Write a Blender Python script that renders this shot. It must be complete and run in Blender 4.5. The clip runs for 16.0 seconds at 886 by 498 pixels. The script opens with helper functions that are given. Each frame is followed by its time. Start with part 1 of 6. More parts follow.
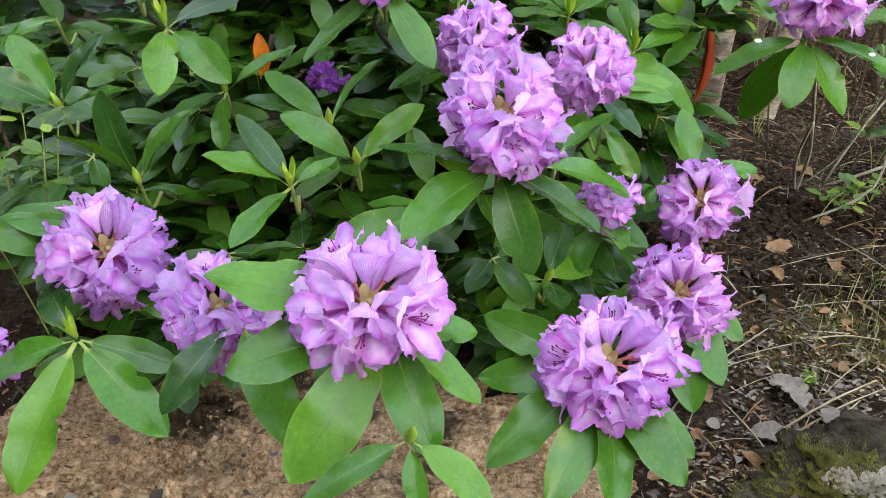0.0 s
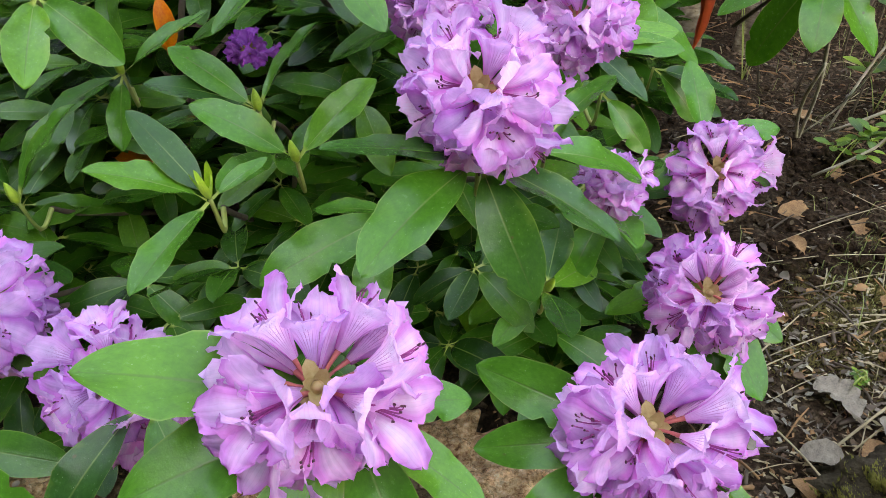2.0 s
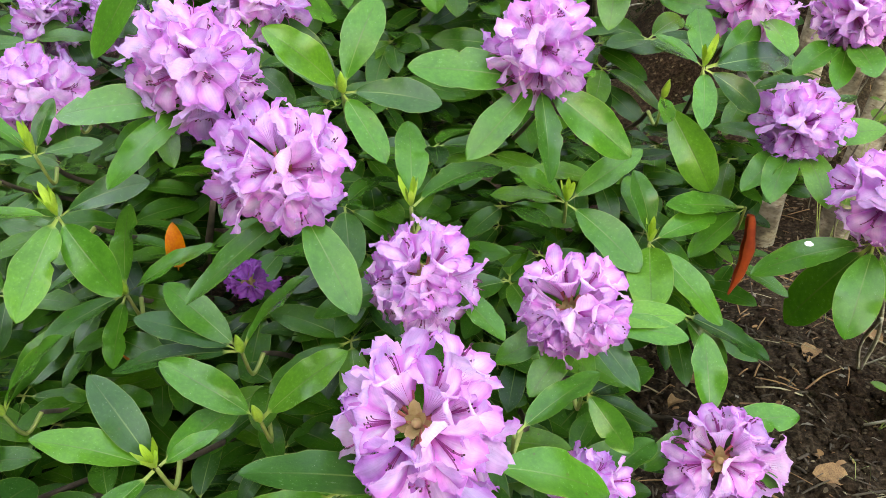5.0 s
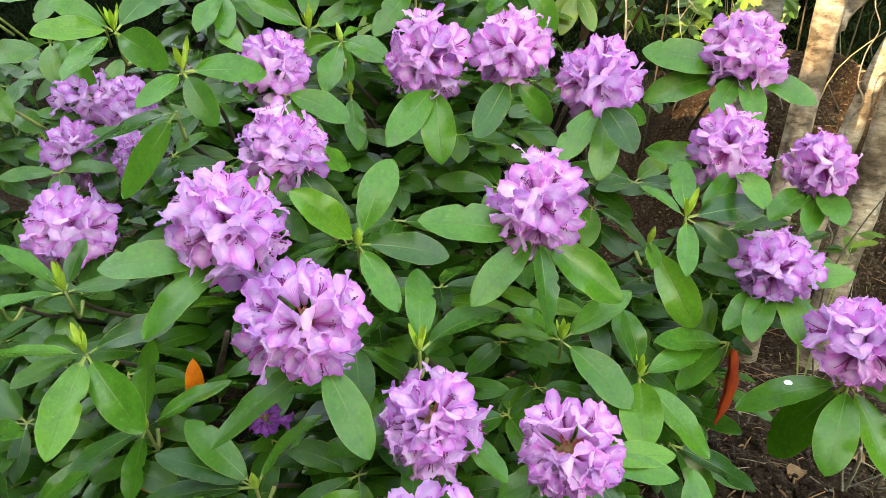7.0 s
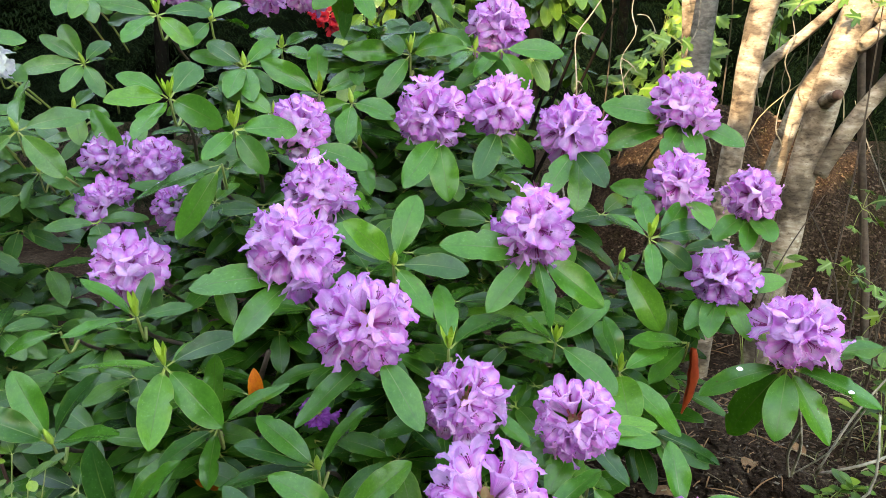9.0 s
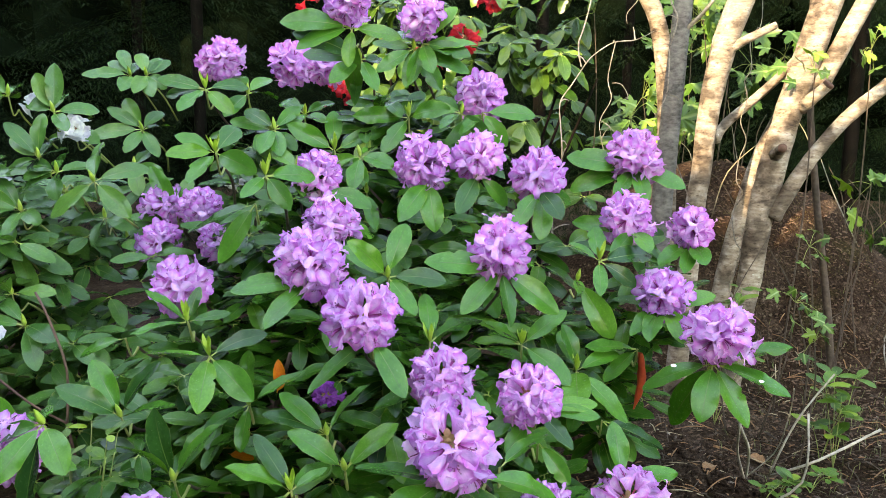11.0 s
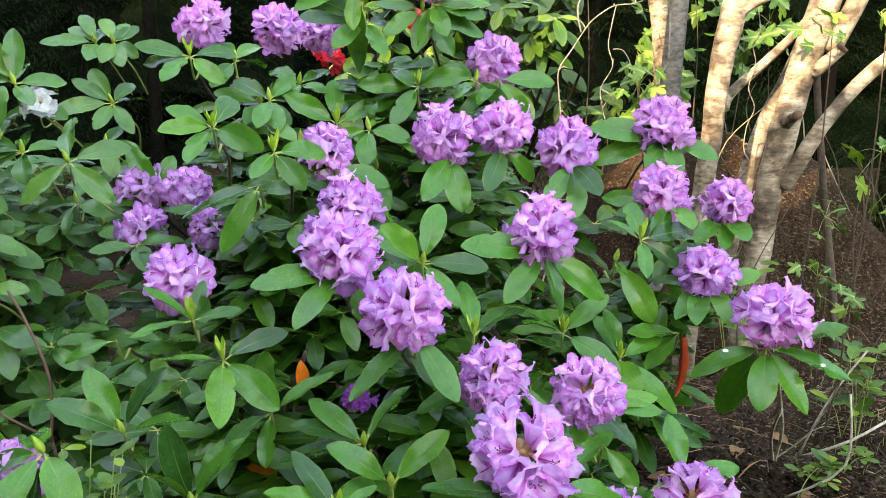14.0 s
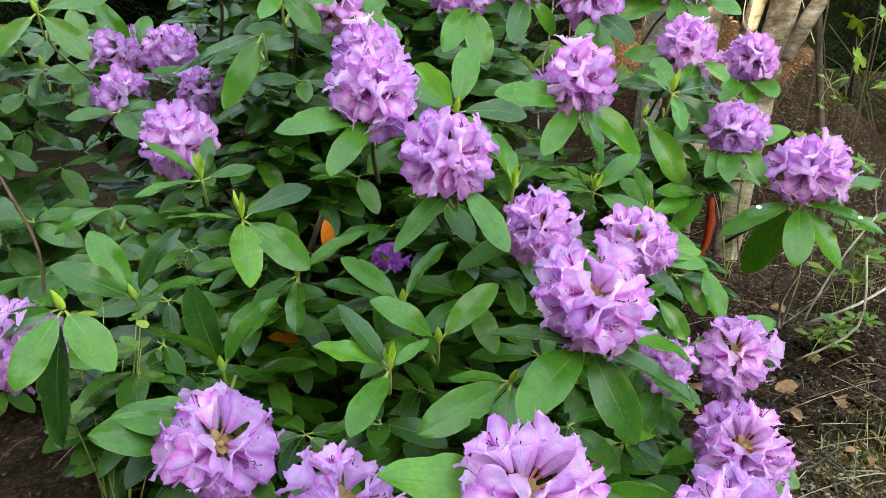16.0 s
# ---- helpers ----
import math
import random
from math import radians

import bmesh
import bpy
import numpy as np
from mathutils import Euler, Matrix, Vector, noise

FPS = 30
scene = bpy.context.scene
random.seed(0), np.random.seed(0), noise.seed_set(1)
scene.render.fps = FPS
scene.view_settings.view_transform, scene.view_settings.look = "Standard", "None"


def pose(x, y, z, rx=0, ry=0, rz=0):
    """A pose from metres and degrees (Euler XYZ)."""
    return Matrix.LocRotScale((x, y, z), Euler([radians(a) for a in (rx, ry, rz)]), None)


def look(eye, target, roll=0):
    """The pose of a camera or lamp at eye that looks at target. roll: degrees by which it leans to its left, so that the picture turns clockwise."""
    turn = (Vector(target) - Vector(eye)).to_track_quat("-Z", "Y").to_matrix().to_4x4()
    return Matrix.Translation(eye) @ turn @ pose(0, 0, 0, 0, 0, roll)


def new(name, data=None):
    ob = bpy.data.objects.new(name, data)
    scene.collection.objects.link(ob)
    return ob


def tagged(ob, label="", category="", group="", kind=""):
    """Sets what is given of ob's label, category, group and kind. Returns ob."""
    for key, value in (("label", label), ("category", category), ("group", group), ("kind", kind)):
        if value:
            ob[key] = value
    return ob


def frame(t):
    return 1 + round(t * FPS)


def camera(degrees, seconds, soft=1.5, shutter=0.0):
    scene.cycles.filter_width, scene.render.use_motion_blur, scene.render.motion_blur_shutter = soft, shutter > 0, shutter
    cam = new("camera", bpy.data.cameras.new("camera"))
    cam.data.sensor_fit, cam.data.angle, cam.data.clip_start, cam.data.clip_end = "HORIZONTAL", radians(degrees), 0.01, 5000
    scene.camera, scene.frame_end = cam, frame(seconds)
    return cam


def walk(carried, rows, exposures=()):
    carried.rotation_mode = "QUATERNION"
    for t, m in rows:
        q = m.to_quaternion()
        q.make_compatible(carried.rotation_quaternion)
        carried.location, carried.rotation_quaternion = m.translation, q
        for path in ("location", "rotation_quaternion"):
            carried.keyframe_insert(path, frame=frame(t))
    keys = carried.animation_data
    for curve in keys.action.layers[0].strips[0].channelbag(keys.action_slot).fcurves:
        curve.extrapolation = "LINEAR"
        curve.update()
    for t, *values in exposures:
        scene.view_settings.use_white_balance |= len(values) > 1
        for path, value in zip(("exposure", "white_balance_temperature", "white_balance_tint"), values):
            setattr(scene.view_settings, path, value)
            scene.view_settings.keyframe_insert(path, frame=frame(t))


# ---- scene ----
cam = camera(60.7, 16.0, 0.75)
METRES, EYE, TILT, LEAN, TURN = 2.0, 0.80, -27.0, 0.0, 0.0
ROWS = [
    (0.0, 0.0, 0.0, 0.0, -0.0, -0.0, -0.0),
    (0.5, 0.0008, 0.0406, 0.0025, 0.03, -1.26, 0.58),
    (1.0, 0.0011, 0.0807, 0.0131, -0.64, -2.68, 1.95),
    (1.5, -0.0, 0.11, 0.0268, -2.03, -3.56, 3.51),
    (2.0, -0.0017, 0.1225, 0.0373, -2.78, -3.82, 3.88),
    (2.5, 0.0088, 0.1469, 0.0618, -1.96, -2.97, 3.5),
    (3.0, 0.0288, 0.1701, 0.0892, -0.06, -2.49, 2.45),
    (3.5, 0.0473, 0.178, 0.1181, 2.46, -1.46, -0.04),
    (4.0, 0.0609, 0.1737, 0.1311, 3.93, -0.44, -1.6),
    (4.5, 0.0733, 0.1569, 0.1474, 4.56, 0.77, -2.7),
    (5.0, 0.0758, 0.1374, 0.1613, 4.61, 1.94, -3.45),
    (7.5, 0.0498, 0.0714, 0.1905, 3.04, 10.05, -4.19),
    (8.0, 0.0323, 0.0394, 0.1758, 1.96, 11.14, -3.44),
    (8.5, 0.0153, 0.0022, 0.1555, 0.54, 12.4, -2.32),
    (9.0, 0.0043, -0.027, 0.1383, -0.45, 13.3, -1.12),
    (11.5, 0.059, -0.2055, 0.0323, 2.35, 19.4, -1.47),
    (12.0, 0.055, -0.2026, 0.0337, 3.05, 19.93, -1.68),
    (12.5, 0.037, -0.1808, 0.0449, 3.38, 19.67, -1.82),
    (13.0, 0.0161, -0.1531, 0.0565, 2.2, 19.08, -1.42),
    (13.5, -0.0141, -0.1218, 0.0707, 0.14, 17.56, -0.45),
    (14.0, -0.0426, -0.1093, 0.0766, -1.77, 16.41, 1.16),
    (14.5, -0.0754, -0.091, 0.0703, -4.29, 14.43, 2.46),
    (15.0, -0.096, -0.0746, 0.0601, -5.64, 12.96, 2.98),
    (15.5, -0.1132, -0.0555, 0.0444, -5.9, 11.0, 3.02),
    (16.0, -0.1245, -0.0366, 0.0363, -5.46, 9.72, 3.17),
]
walk(cam, [(t, pose(0, 0, EYE, TILT, LEAN, TURN) @ pose(METRES * x, METRES * y, METRES * z, 90 + pitch, roll, yaw)) for t, x, y, z, yaw, pitch, roll in ROWS],
     [(0.0, 3.5, 9900, 18), (1.0, 3.30, 9900, 18), (1.6, 3.36, 10500, 16), (2.2, 3.50, 11000, 12), (2.8, 3.67, 11600, 7.0), (4.2, 3.74, 11900, 7.0), (5.0, 3.70, 12200, 8), (7.5, 3.5, 11600, 9), (9.0, 3.43, 9600, 10.5), (12.5, 3.50, 9200, 12), (14.5, 3.50, 9800, 11), (16.0, 3.55, 10600, 8)])

# ---- light: evening sun low behind the viewer, over an added unseen hedge; open sky above ----
SUN_AZ, SUN_EL = 231.5, 25.0      # degrees: azimuth of the sun counted from +x, and its height
to_sun = Vector((math.cos(radians(SUN_AZ)) * math.cos(radians(SUN_EL)), math.sin(radians(SUN_AZ)) * math.cos(radians(SUN_EL)), math.sin(radians(SUN_EL))))
world = bpy.data.worlds.new("world")
scene.world = world
world.use_nodes = True
wn = world.node_tree
sky = wn.nodes.new("ShaderNodeTexSky")
sky.sky_type, sky.sun_disc = "NISHITA", False
sky.sun_elevation, sky.sun_rotation = radians(SUN_EL), radians(90 - SUN_AZ)
wn.links.new(sky.outputs["Color"], wn.nodes["Background"].inputs["Color"])
wn.nodes["Background"].inputs["Strength"].default_value = 0.25
sun = new("sun", bpy.data.lights.new("sun", "SUN"))
sun.data.energy, sun.data.angle, sun.data.color = 1.5, radians(0.6), (1.0, 0.90, 0.76)
sun.matrix_world = look(to_sun * 20, (0, 0, 0))

# ---- materials ----
def material(name):
    m = bpy.data.materials.new(name)
    m.use_nodes = True
    t = m.node_tree
    t.nodes.clear()
    return m, t


def node(t, kind, **values):
    n = t.nodes.new("ShaderNode" + kind)
    for key, value in values.items():
        if key in n.inputs:
            n.inputs[key].default_value = value
        else:
            setattr(n, key, value)
    return n


def wire(t, a, out, b, into):
    t.links.new(a.outputs[out], b.inputs[into])


def ramp(t, source, out, *stops):
    n = t.nodes.new("ShaderNodeValToRGB")
    e = n.color_ramp.elements
    while len(e) < len(stops):
        e.new(0.5)
    for el, (at, colour) in zip(e, stops):
        el.position, el.color = at, (*colour, 1)
    wire(t, source, out, n, "Fac")
    return n


def mixed(t, fac, a, b, kind="MIX"):
    """A colour mix: fac, a and b are (node, output) or plain values."""
    n = t.nodes.new("ShaderNodeMix")
    n.data_type, n.blend_type = "RGBA", kind
    for value, sock in ((fac, 0), (a, 6), (b, 7)):
        if isinstance(value, tuple) and hasattr(value[0], "outputs"):
            t.links.new(value[0].outputs[value[1]], n.inputs[sock])
        else:
            n.inputs[sock].default_value = value if sock == 0 else (*value, 1)
    return n


def maths(t, kind, a, b=0.0, c=0.0):
    n = t.nodes.new("ShaderNodeMath")
    n.operation = kind
    for i, value in enumerate((a, b, c)):
        if isinstance(value, tuple):
            t.links.new(value[0].outputs[value[1]], n.inputs[i])
        else:
            n.inputs[i].default_value = value
    return n


def finish(t, colour, rough, bump=None, strength=0.3, distance=0.002, clear=0.0, through_light=None, thin=0.3, spec=0.5):
    """Principled surface, with some light passing through where through_light is a (node, output)."""
    out = t.nodes.new("ShaderNodeOutputMaterial")
    p = t.nodes.new("ShaderNodeBsdfPrincipled")
    t.links.new(colour[0].outputs[colour[1]], p.inputs["Base Color"])
    if isinstance(rough, tuple):
        t.links.new(rough[0].outputs[rough[1]], p.inputs["Roughness"])
    else:
        p.inputs["Roughness"].default_value = rough
    p.inputs["Specular IOR Level"].default_value = spec
    p.inputs["Coat Weight"].default_value = clear
    p.inputs["Coat Roughness"].default_value = 0.25
    if bump:
        b = t.nodes.new("ShaderNodeBump")
        b.inputs["Strength"].default_value, b.inputs["Distance"].default_value = strength, distance
        t.links.new(bump[0].outputs[bump[1]], b.inputs["Height"])
        t.links.new(b.outputs["Normal"], p.inputs["Normal"])
    last = p
    if through_light:
        tr = t.nodes.new("ShaderNodeBsdfTranslucent")
        t.links.new(through_light[0].outputs[through_light[1]], tr.inputs["Color"])
        mix = t.nodes.new("ShaderNodeMixShader")
        mix.inputs[0].default_value = thin
        t.links.new(p.outputs[0], mix.inputs[1])
        t.links.new(tr.outputs[0], mix.inputs[2])
        last = mix
    t.links.new(last.outputs[0], out.inputs["Surface"])


def leaf_material(name, dark, mid, light, island=False, rough=0.38, rib=(0.16, 0.25, 0.07), spots=0.5):
    m, t = material(name)
    uv = node(t, "UVMap")
    sep = node(t, "SeparateXYZ")
    wire(t, uv, "UV", sep, 0)
    rnd = node(t, "NewGeometry") if island else node(t, "ObjectInfo")
    key = "Random Per Island" if island else "Random"
    tone = ramp(t, rnd, key, (0.0, dark), (0.35, mid), (0.8, mid), (1.0, light))
    # the pattern is drawn in the leaf's own length and width, shifted from leaf to leaf
    own = node(t, "Mapping")
    own.inputs["Scale"].default_value = (0.42, 1.0, 1.0)
    wire(t, uv, "UV", own, "Vector")
    shift = node(t, "VectorMath", operation="ADD")
    wire(t, own, 0, shift, 0)
    far = maths(t, "MULTIPLY", (rnd, key), 137.0)
    wire(t, far, 0, shift, 1)
    big = node(t, "TexNoise", Scale=3.2, Detail=4.0, Roughness=0.6)
    mott = node(t, "TexNoise", Scale=26.0, Detail=4.0, Roughness=0.7)
    spot = node(t, "TexVoronoi", Scale=16.0, Randomness=1.0)
    speck = node(t, "TexVoronoi", Scale=62.0, Randomness=1.0)
    for n in (big, mott, spot, speck):
        wire(t, shift, 0, n, "Vector")
    side = maths(t, "ABSOLUTE", (maths(t, "SUBTRACT", (sep, 0), 0.5), 0))
    patch = ramp(t, big, "Fac", (0.32, (0.74, 0.79, 0.80)), (0.5, (0.96, 0.97, 0.96)), (0.68, (1.10, 1.05, 0.94)))
    c1 = mixed(t, 1.0, (tone, 0), (patch, 0), "MULTIPLY")
    small = ramp(t, mott, "Fac", (0.36, (0.84, 0.87, 0.87)), (0.62, (1.08, 1.06, 1.04)))
    c1 = mixed(t, 1.0, (c1, 2), (small, 0), "MULTIPLY")
    # a thin paler rim, broader on some leaves
    edge = ramp(t, side, 0, (0.478, (0, 0, 0)), (0.5, (0.55, 0.55, 0.55)))
    c2 = mixed(t, (edge, 0), (c1, 2), (0.20, 0.27, 0.07))
    wide = ramp(t, side, 0, (0.34, (0, 0, 0)), (0.5, (1, 1, 1)))
    gate = ramp(t, big, "Fac", (0.56, (0, 0, 0)), (0.70, (0.4, 0.4, 0.4)))
    e2 = mixed(t, 1.0, (wide, 0), (gate, 0), "MULTIPLY")
    c2 = mixed(t, (e2, 2), (c2, 2), (0.20, 0.29, 0.05))
    # midrib, pale towards the stalk and sunken towards the tip, with a few faint side veins
    line = ramp(t, side, 0, (0.0, (1, 1, 1)), (0.012, (0.7, 0.7, 0.7)), (0.026, (0, 0, 0)))
    tone2 = ramp(t, sep, 1, (0.15, rib), (0.5, tuple(0.6 * q for q in rib)), (0.8, tuple(0.35 * q for q in rib)))
    reach = ramp(t, sep, 1, (0.1, (0.9, 0.9, 0.9)), (0.55, (0.75, 0.75, 0.75)), (0.97, (0.25, 0.25, 0.25)))
    rr0 = mixed(t, 1.0, (line, 0), (reach, 0), "MULTIPLY")
    c3 = mixed(t, (rr0, 2), (c2, 2), (tone2, 0))
    bow = maths(t, "POWER", (side, 0), 1.3)
    slant = maths(t, "MULTIPLY_ADD", (bow, 0), -0.75, (sep, 1))
    wob = maths(t, "MULTIPLY_ADD", (big, 0), 0.10, (slant, 0))
    vein = maths(t, "SINE", (maths(t, "MULTIPLY", (wob, 0), 78.0), 0))
    vr = ramp(t, vein, 0, (0.90, (0, 0, 0)), (1.0, (0.10, 0.10, 0.10)))
    c4 = mixed(t, (vr, 0), (c3, 2), (0.02, 0.05, 0.012))
    foot = ramp(t, sep, 1, (0.085, (0.9, 0.9, 0.9)), (0.13, (0, 0, 0)))
    c4 = mixed(t, (foot, 0), (c4, 2), (0.30, 0.36, 0.09))
    # brown bruises and pale specks
    some = ramp(t, spot, "Color", (0.88, (0, 0, 0)), (0.93, (spots * 1.5,) * 3))
    dots = ramp(t, spot, "Distance", (0.16, (1, 1, 1)), (0.26, (0, 0, 0)))
    d2 = mixed(t, 1.0, (some, 0), (dots, 0), "MULTIPLY")
    c5 = mixed(t, (d2, 2), (c4, 2), (0.07, 0.055, 0.02))
    few = ramp(t, speck, "Color", (0.80, (0, 0, 0)), (0.86, (spots, spots, spots)))
    pin = ramp(t, speck, "Distance", (0.12, (1, 1, 1)), (0.2, (0, 0, 0)))
    d3 = mixed(t, 1.0, (few, 0), (pin, 0), "MULTIPLY")
    c5 = mixed(t, (d3, 2), (c5, 2), (0.30, 0.36, 0.24))
    fine = node(t, "TexNoise", Scale=90.0, Detail=3.0)
    wire(t, shift, 0, fine, "Vector")
    h = maths(t, "MULTIPLY_ADD", (vein, 0), 0.05, (fine, 0))
    h = maths(t, "MULTIPLY_ADD", (mott, 0), 1.3, (h, 0))
    h2 = maths(t, "MULTIPLY_ADD", (line, 0), -1.6, (h, 0))
    rr = maths(t, "MULTIPLY_ADD", (mott, 0), 0.30, rough - 0.30)
    thru = mixed(t, 1.0, (c5, 2), (1.5, 1.9, 0.5), "MULTIPLY")
    finish(t, (c5, 2), (rr, 0), (h2, 0), 0.14, 0.0011, 0.0, (thru, 2), 0.12, 0.31)
    return m


def petal_material(name, rim, body, pale, throat, blotch):
    """u runs from the throat to the rim, v round the five lobes; the uppermost lobe lies at v = 0.5."""
    m, t = material(name)
    uv = node(t, "UVMap")
    sep = node(t, "SeparateXYZ")
    wire(t, uv, "UV", sep, 0)
    info = node(t, "ObjectInfo")
    five = maths(t, "MULTIPLY", (sep, 1), 5.0)
    lobe = maths(t, "ABSOLUTE", (maths(t, "SUBTRACT", (maths(t, "FRACT", (five, 0)), 0), 0.5), 0))
    along = ramp(t, sep, 0, (0.0, throat), (0.35, body), (0.75, body), (1.0, rim))
    strip = ramp(t, lobe, 0, (0.0, (0.95, 0.95, 0.95)), (0.16, (0.7, 0.7, 0.7)), (0.36, (0, 0, 0)))
    reach = ramp(t, sep, 0, (0.12, (0.1, 0.1, 0.1)), (0.45, (1, 1, 1)), (0.7, (0.75, 0.75, 0.75)), (0.98, (0.15, 0.15, 0.15)))
    f = mixed(t, 1.0, (strip, 0), (reach, 0), "MULTIPLY")
    c1 = mixed(t, (f, 2), (along, 0), pale)
    # the three upper lobes are paler
    up = maths(t, "ABSOLUTE", (maths(t, "SUBTRACT", (sep, 1), 0.5), 0))
    crown = ramp(t, up, 0, (0.08, (0.5, 0.5, 0.5)), (0.30, (0, 0, 0)))
    c1 = mixed(t, (crown, 0), (c1, 2), pale)
    # thin darker veins fanning out along each lobe
    fan = maths(t, "SINE", (maths(t, "MULTIPLY", (five, 0), 56.5), 0))
    lines = ramp(t, fan, 0, (0.72, (0, 0, 0)), (1.0, (0.13, 0.13, 0.13)))
    c1 = mixed(t, (lines, 0), (c1, 2), throat)
    co = node(t, "TexCoord")
    n = node(t, "TexNoise", Scale=70.0, Detail=3.0)
    wire(t, co, "Object", n, "Vector")
    vary = ramp(t, n, "Fac", (0.35, (0.82, 0.8, 0.86)), (0.65, (1.12, 1.12, 1.08)))
    c2 = mixed(t, 1.0, (c1, 2), (vary, 0), "MULTIPLY")
    tint = ramp(t, info, "Random", (0.0, (0.86, 0.82, 0.95)), (1.0, (1.1, 1.1, 1.05)))
    c3 = mixed(t, 1.0, (c2, 2), (tint, 0), "MULTIPLY")
    # freckles on the upper lobe
    near = maths(t, "ABSOLUTE", (maths(t, "SUBTRACT", (sep, 1), 0.5), 0))
    top = ramp(t, near, 0, (0.02, (0.55, 0.55, 0.55)), (0.06, (0, 0, 0)))
    zone = ramp(t, sep, 0, (0.3, (0, 0, 0)), (0.4, (1, 1, 1)), (0.6, (1, 1, 1)), (0.72, (0, 0, 0)))
    v = node(t, "TexVoronoi", Scale=760.0)
    wire(t, co, "Object", v, "Vector")
    dots = ramp(t, v, "Distance", (0.22, (0.8, 0.8, 0.8)), (0.36, (0, 0, 0)))
    g = mixed(t, 1.0, (top, 0), (zone, 0), "MULTIPLY")
    g2 = mixed(t, 1.0, (g, 2), (dots, 0), "MULTIPLY")
    c4 = mixed(t, (g2, 2), (c3, 2), blotch)
    # dark lines leading into the throat on the upper lobes
    guide = ramp(t, maths(t, "SINE", (maths(t, "MULTIPLY", (five, 0), 44.0), 0)), 0, (0.55, (0, 0, 0)), (0.95, (0.6, 0.6, 0.6)))
    upper = ramp(t, near, 0, (0.05, (1, 1, 1)), (0.12, (0, 0, 0)))
    inner = ramp(t, sep, 0, (0.18, (0.4, 0.4, 0.4)), (0.32, (1, 1, 1)), (0.45, (0.8, 0.8, 0.8)), (0.58, (0, 0, 0)))
    g3 = mixed(t, 1.0, (guide, 0), (upper, 0), "MULTIPLY")
    g3 = mixed(t, 1.0, (g3, 2), (inner, 0), "MULTIPLY")
    c4 = mixed(t, (g3, 2), (c4, 2), blotch)
    ridges = maths(t, "SINE", (maths(t, "MULTIPLY", (sep, 1), 190.0), 0))
    h = maths(t, "MULTIPLY_ADD", (n, 0), 1.5, (ridges, 0))
    finish(t, (c4, 2), 0.55, (h, 0), 0.22, 0.0008, 0.0, (c4, 2), 0.50, 0.3)
    return m


def plain_material(name, a, b, scale=30.0, rough=0.7, bump=0.4, depth=0.003, spec=0.3, stretch=(1, 1, 1), thin=0.0):
    m, t = material(name)
    co = node(t, "TexCoord")
    mp = node(t, "Mapping")
    mp.inputs["Scale"].default_value = stretch
    wire(t, co, "Object", mp, "Vector")
    n1 = node(t, "TexNoise", Scale=scale, Detail=6.0, Roughness=0.65)
    n2 = node(t, "TexNoise", Scale=scale * 0.17, Detail=3.0)
    wire(t, mp, 0, n1, "Vector")
    wire(t, mp, 0, n2, "Vector")
    s = maths(t, "ADD", (maths(t, "MULTIPLY", (n1, 0), 0.6), 0), (maths(t, "MULTIPLY", (n2, 0), 0.4), 0))
    c = ramp(t, s, 0, (0.35, a), (0.65, b))
    finish(t, (c, 0), rough, (n1, 0), bump, depth, 0.0, (c, 0) if thin else None, thin, spec)
    return m


def bark_material():
    m, t = material("pale_bark")
    co = node(t, "TexCoord")
    mp = node(t, "Mapping")
    mp.inputs["Scale"].default_value = (15, 15, 44)
    wire(t, co, "Object", mp, "Vector")
    band = node(t, "TexNoise", Scale=1.0, Detail=5.0, Roughness=0.7)
    wire(t, mp, 0, band, "Vector")
    big = node(t, "TexNoise", Scale=11.0, Detail=4.0)
    wire(t, co, "Object", big, "Vector")
    c1 = ramp(t, band, "Fac", (0.32, (0.09, 0.062, 0.042)), (0.42, (0.25, 0.19, 0.135)), (0.52, (0.35, 0.28, 0.205)), (0.7, (0.54, 0.48, 0.40)))
    c2 = ramp(t, big, "Fac", (0.40, (0.26, 0.24, 0.22)), (0.50, (0.68, 0.66, 0.64)), (0.64, (0.86, 0.86, 0.86)))
    c = mixed(t, 1.0, (c1, 0), (c2, 0), "MULTIPLY")
    v = node(t, "TexVoronoi", Scale=38.0)
    wire(t, co, "Object", v, "Vector")
    pores = node(t, "TexNoise", Scale=1.0, Detail=3.0, Roughness=0.6)
    fine = node(t, "Mapping")
    fine.inputs["Scale"].default_value = (60, 60, 130)
    wire(t, co, "Object", fine, "Vector")
    wire(t, fine, 0, pores, "Vector")
    dash = ramp(t, pores, "Fac", (0.32, (0.50, 0.45, 0.41)), (0.40, (1, 1, 1)), (0.7, (1.08, 1.08, 1.08)))
    c = mixed(t, 1.0, (c, 2), (dash, 0), "MULTIPLY")
    lich = ramp(t, v, "Distance", (0.1, (0.5, 0.5, 0.5)), (0.16, (0, 0, 0)))
    gate = ramp(t, big, "Fac", (0.55, (0, 0, 0)), (0.62, (1, 1, 1)))
    l2 = mixed(t, 1.0, (lich, 0), (gate, 0), "MULTIPLY")
    c3 = mixed(t, (l2, 2), (c, 2), (0.55, 0.58, 0.48))
    finish(t, (c3, 2), 0.75, (band, 0), 0.6, 0.006, 0.0, None, 0.0, 0.25)
    return m


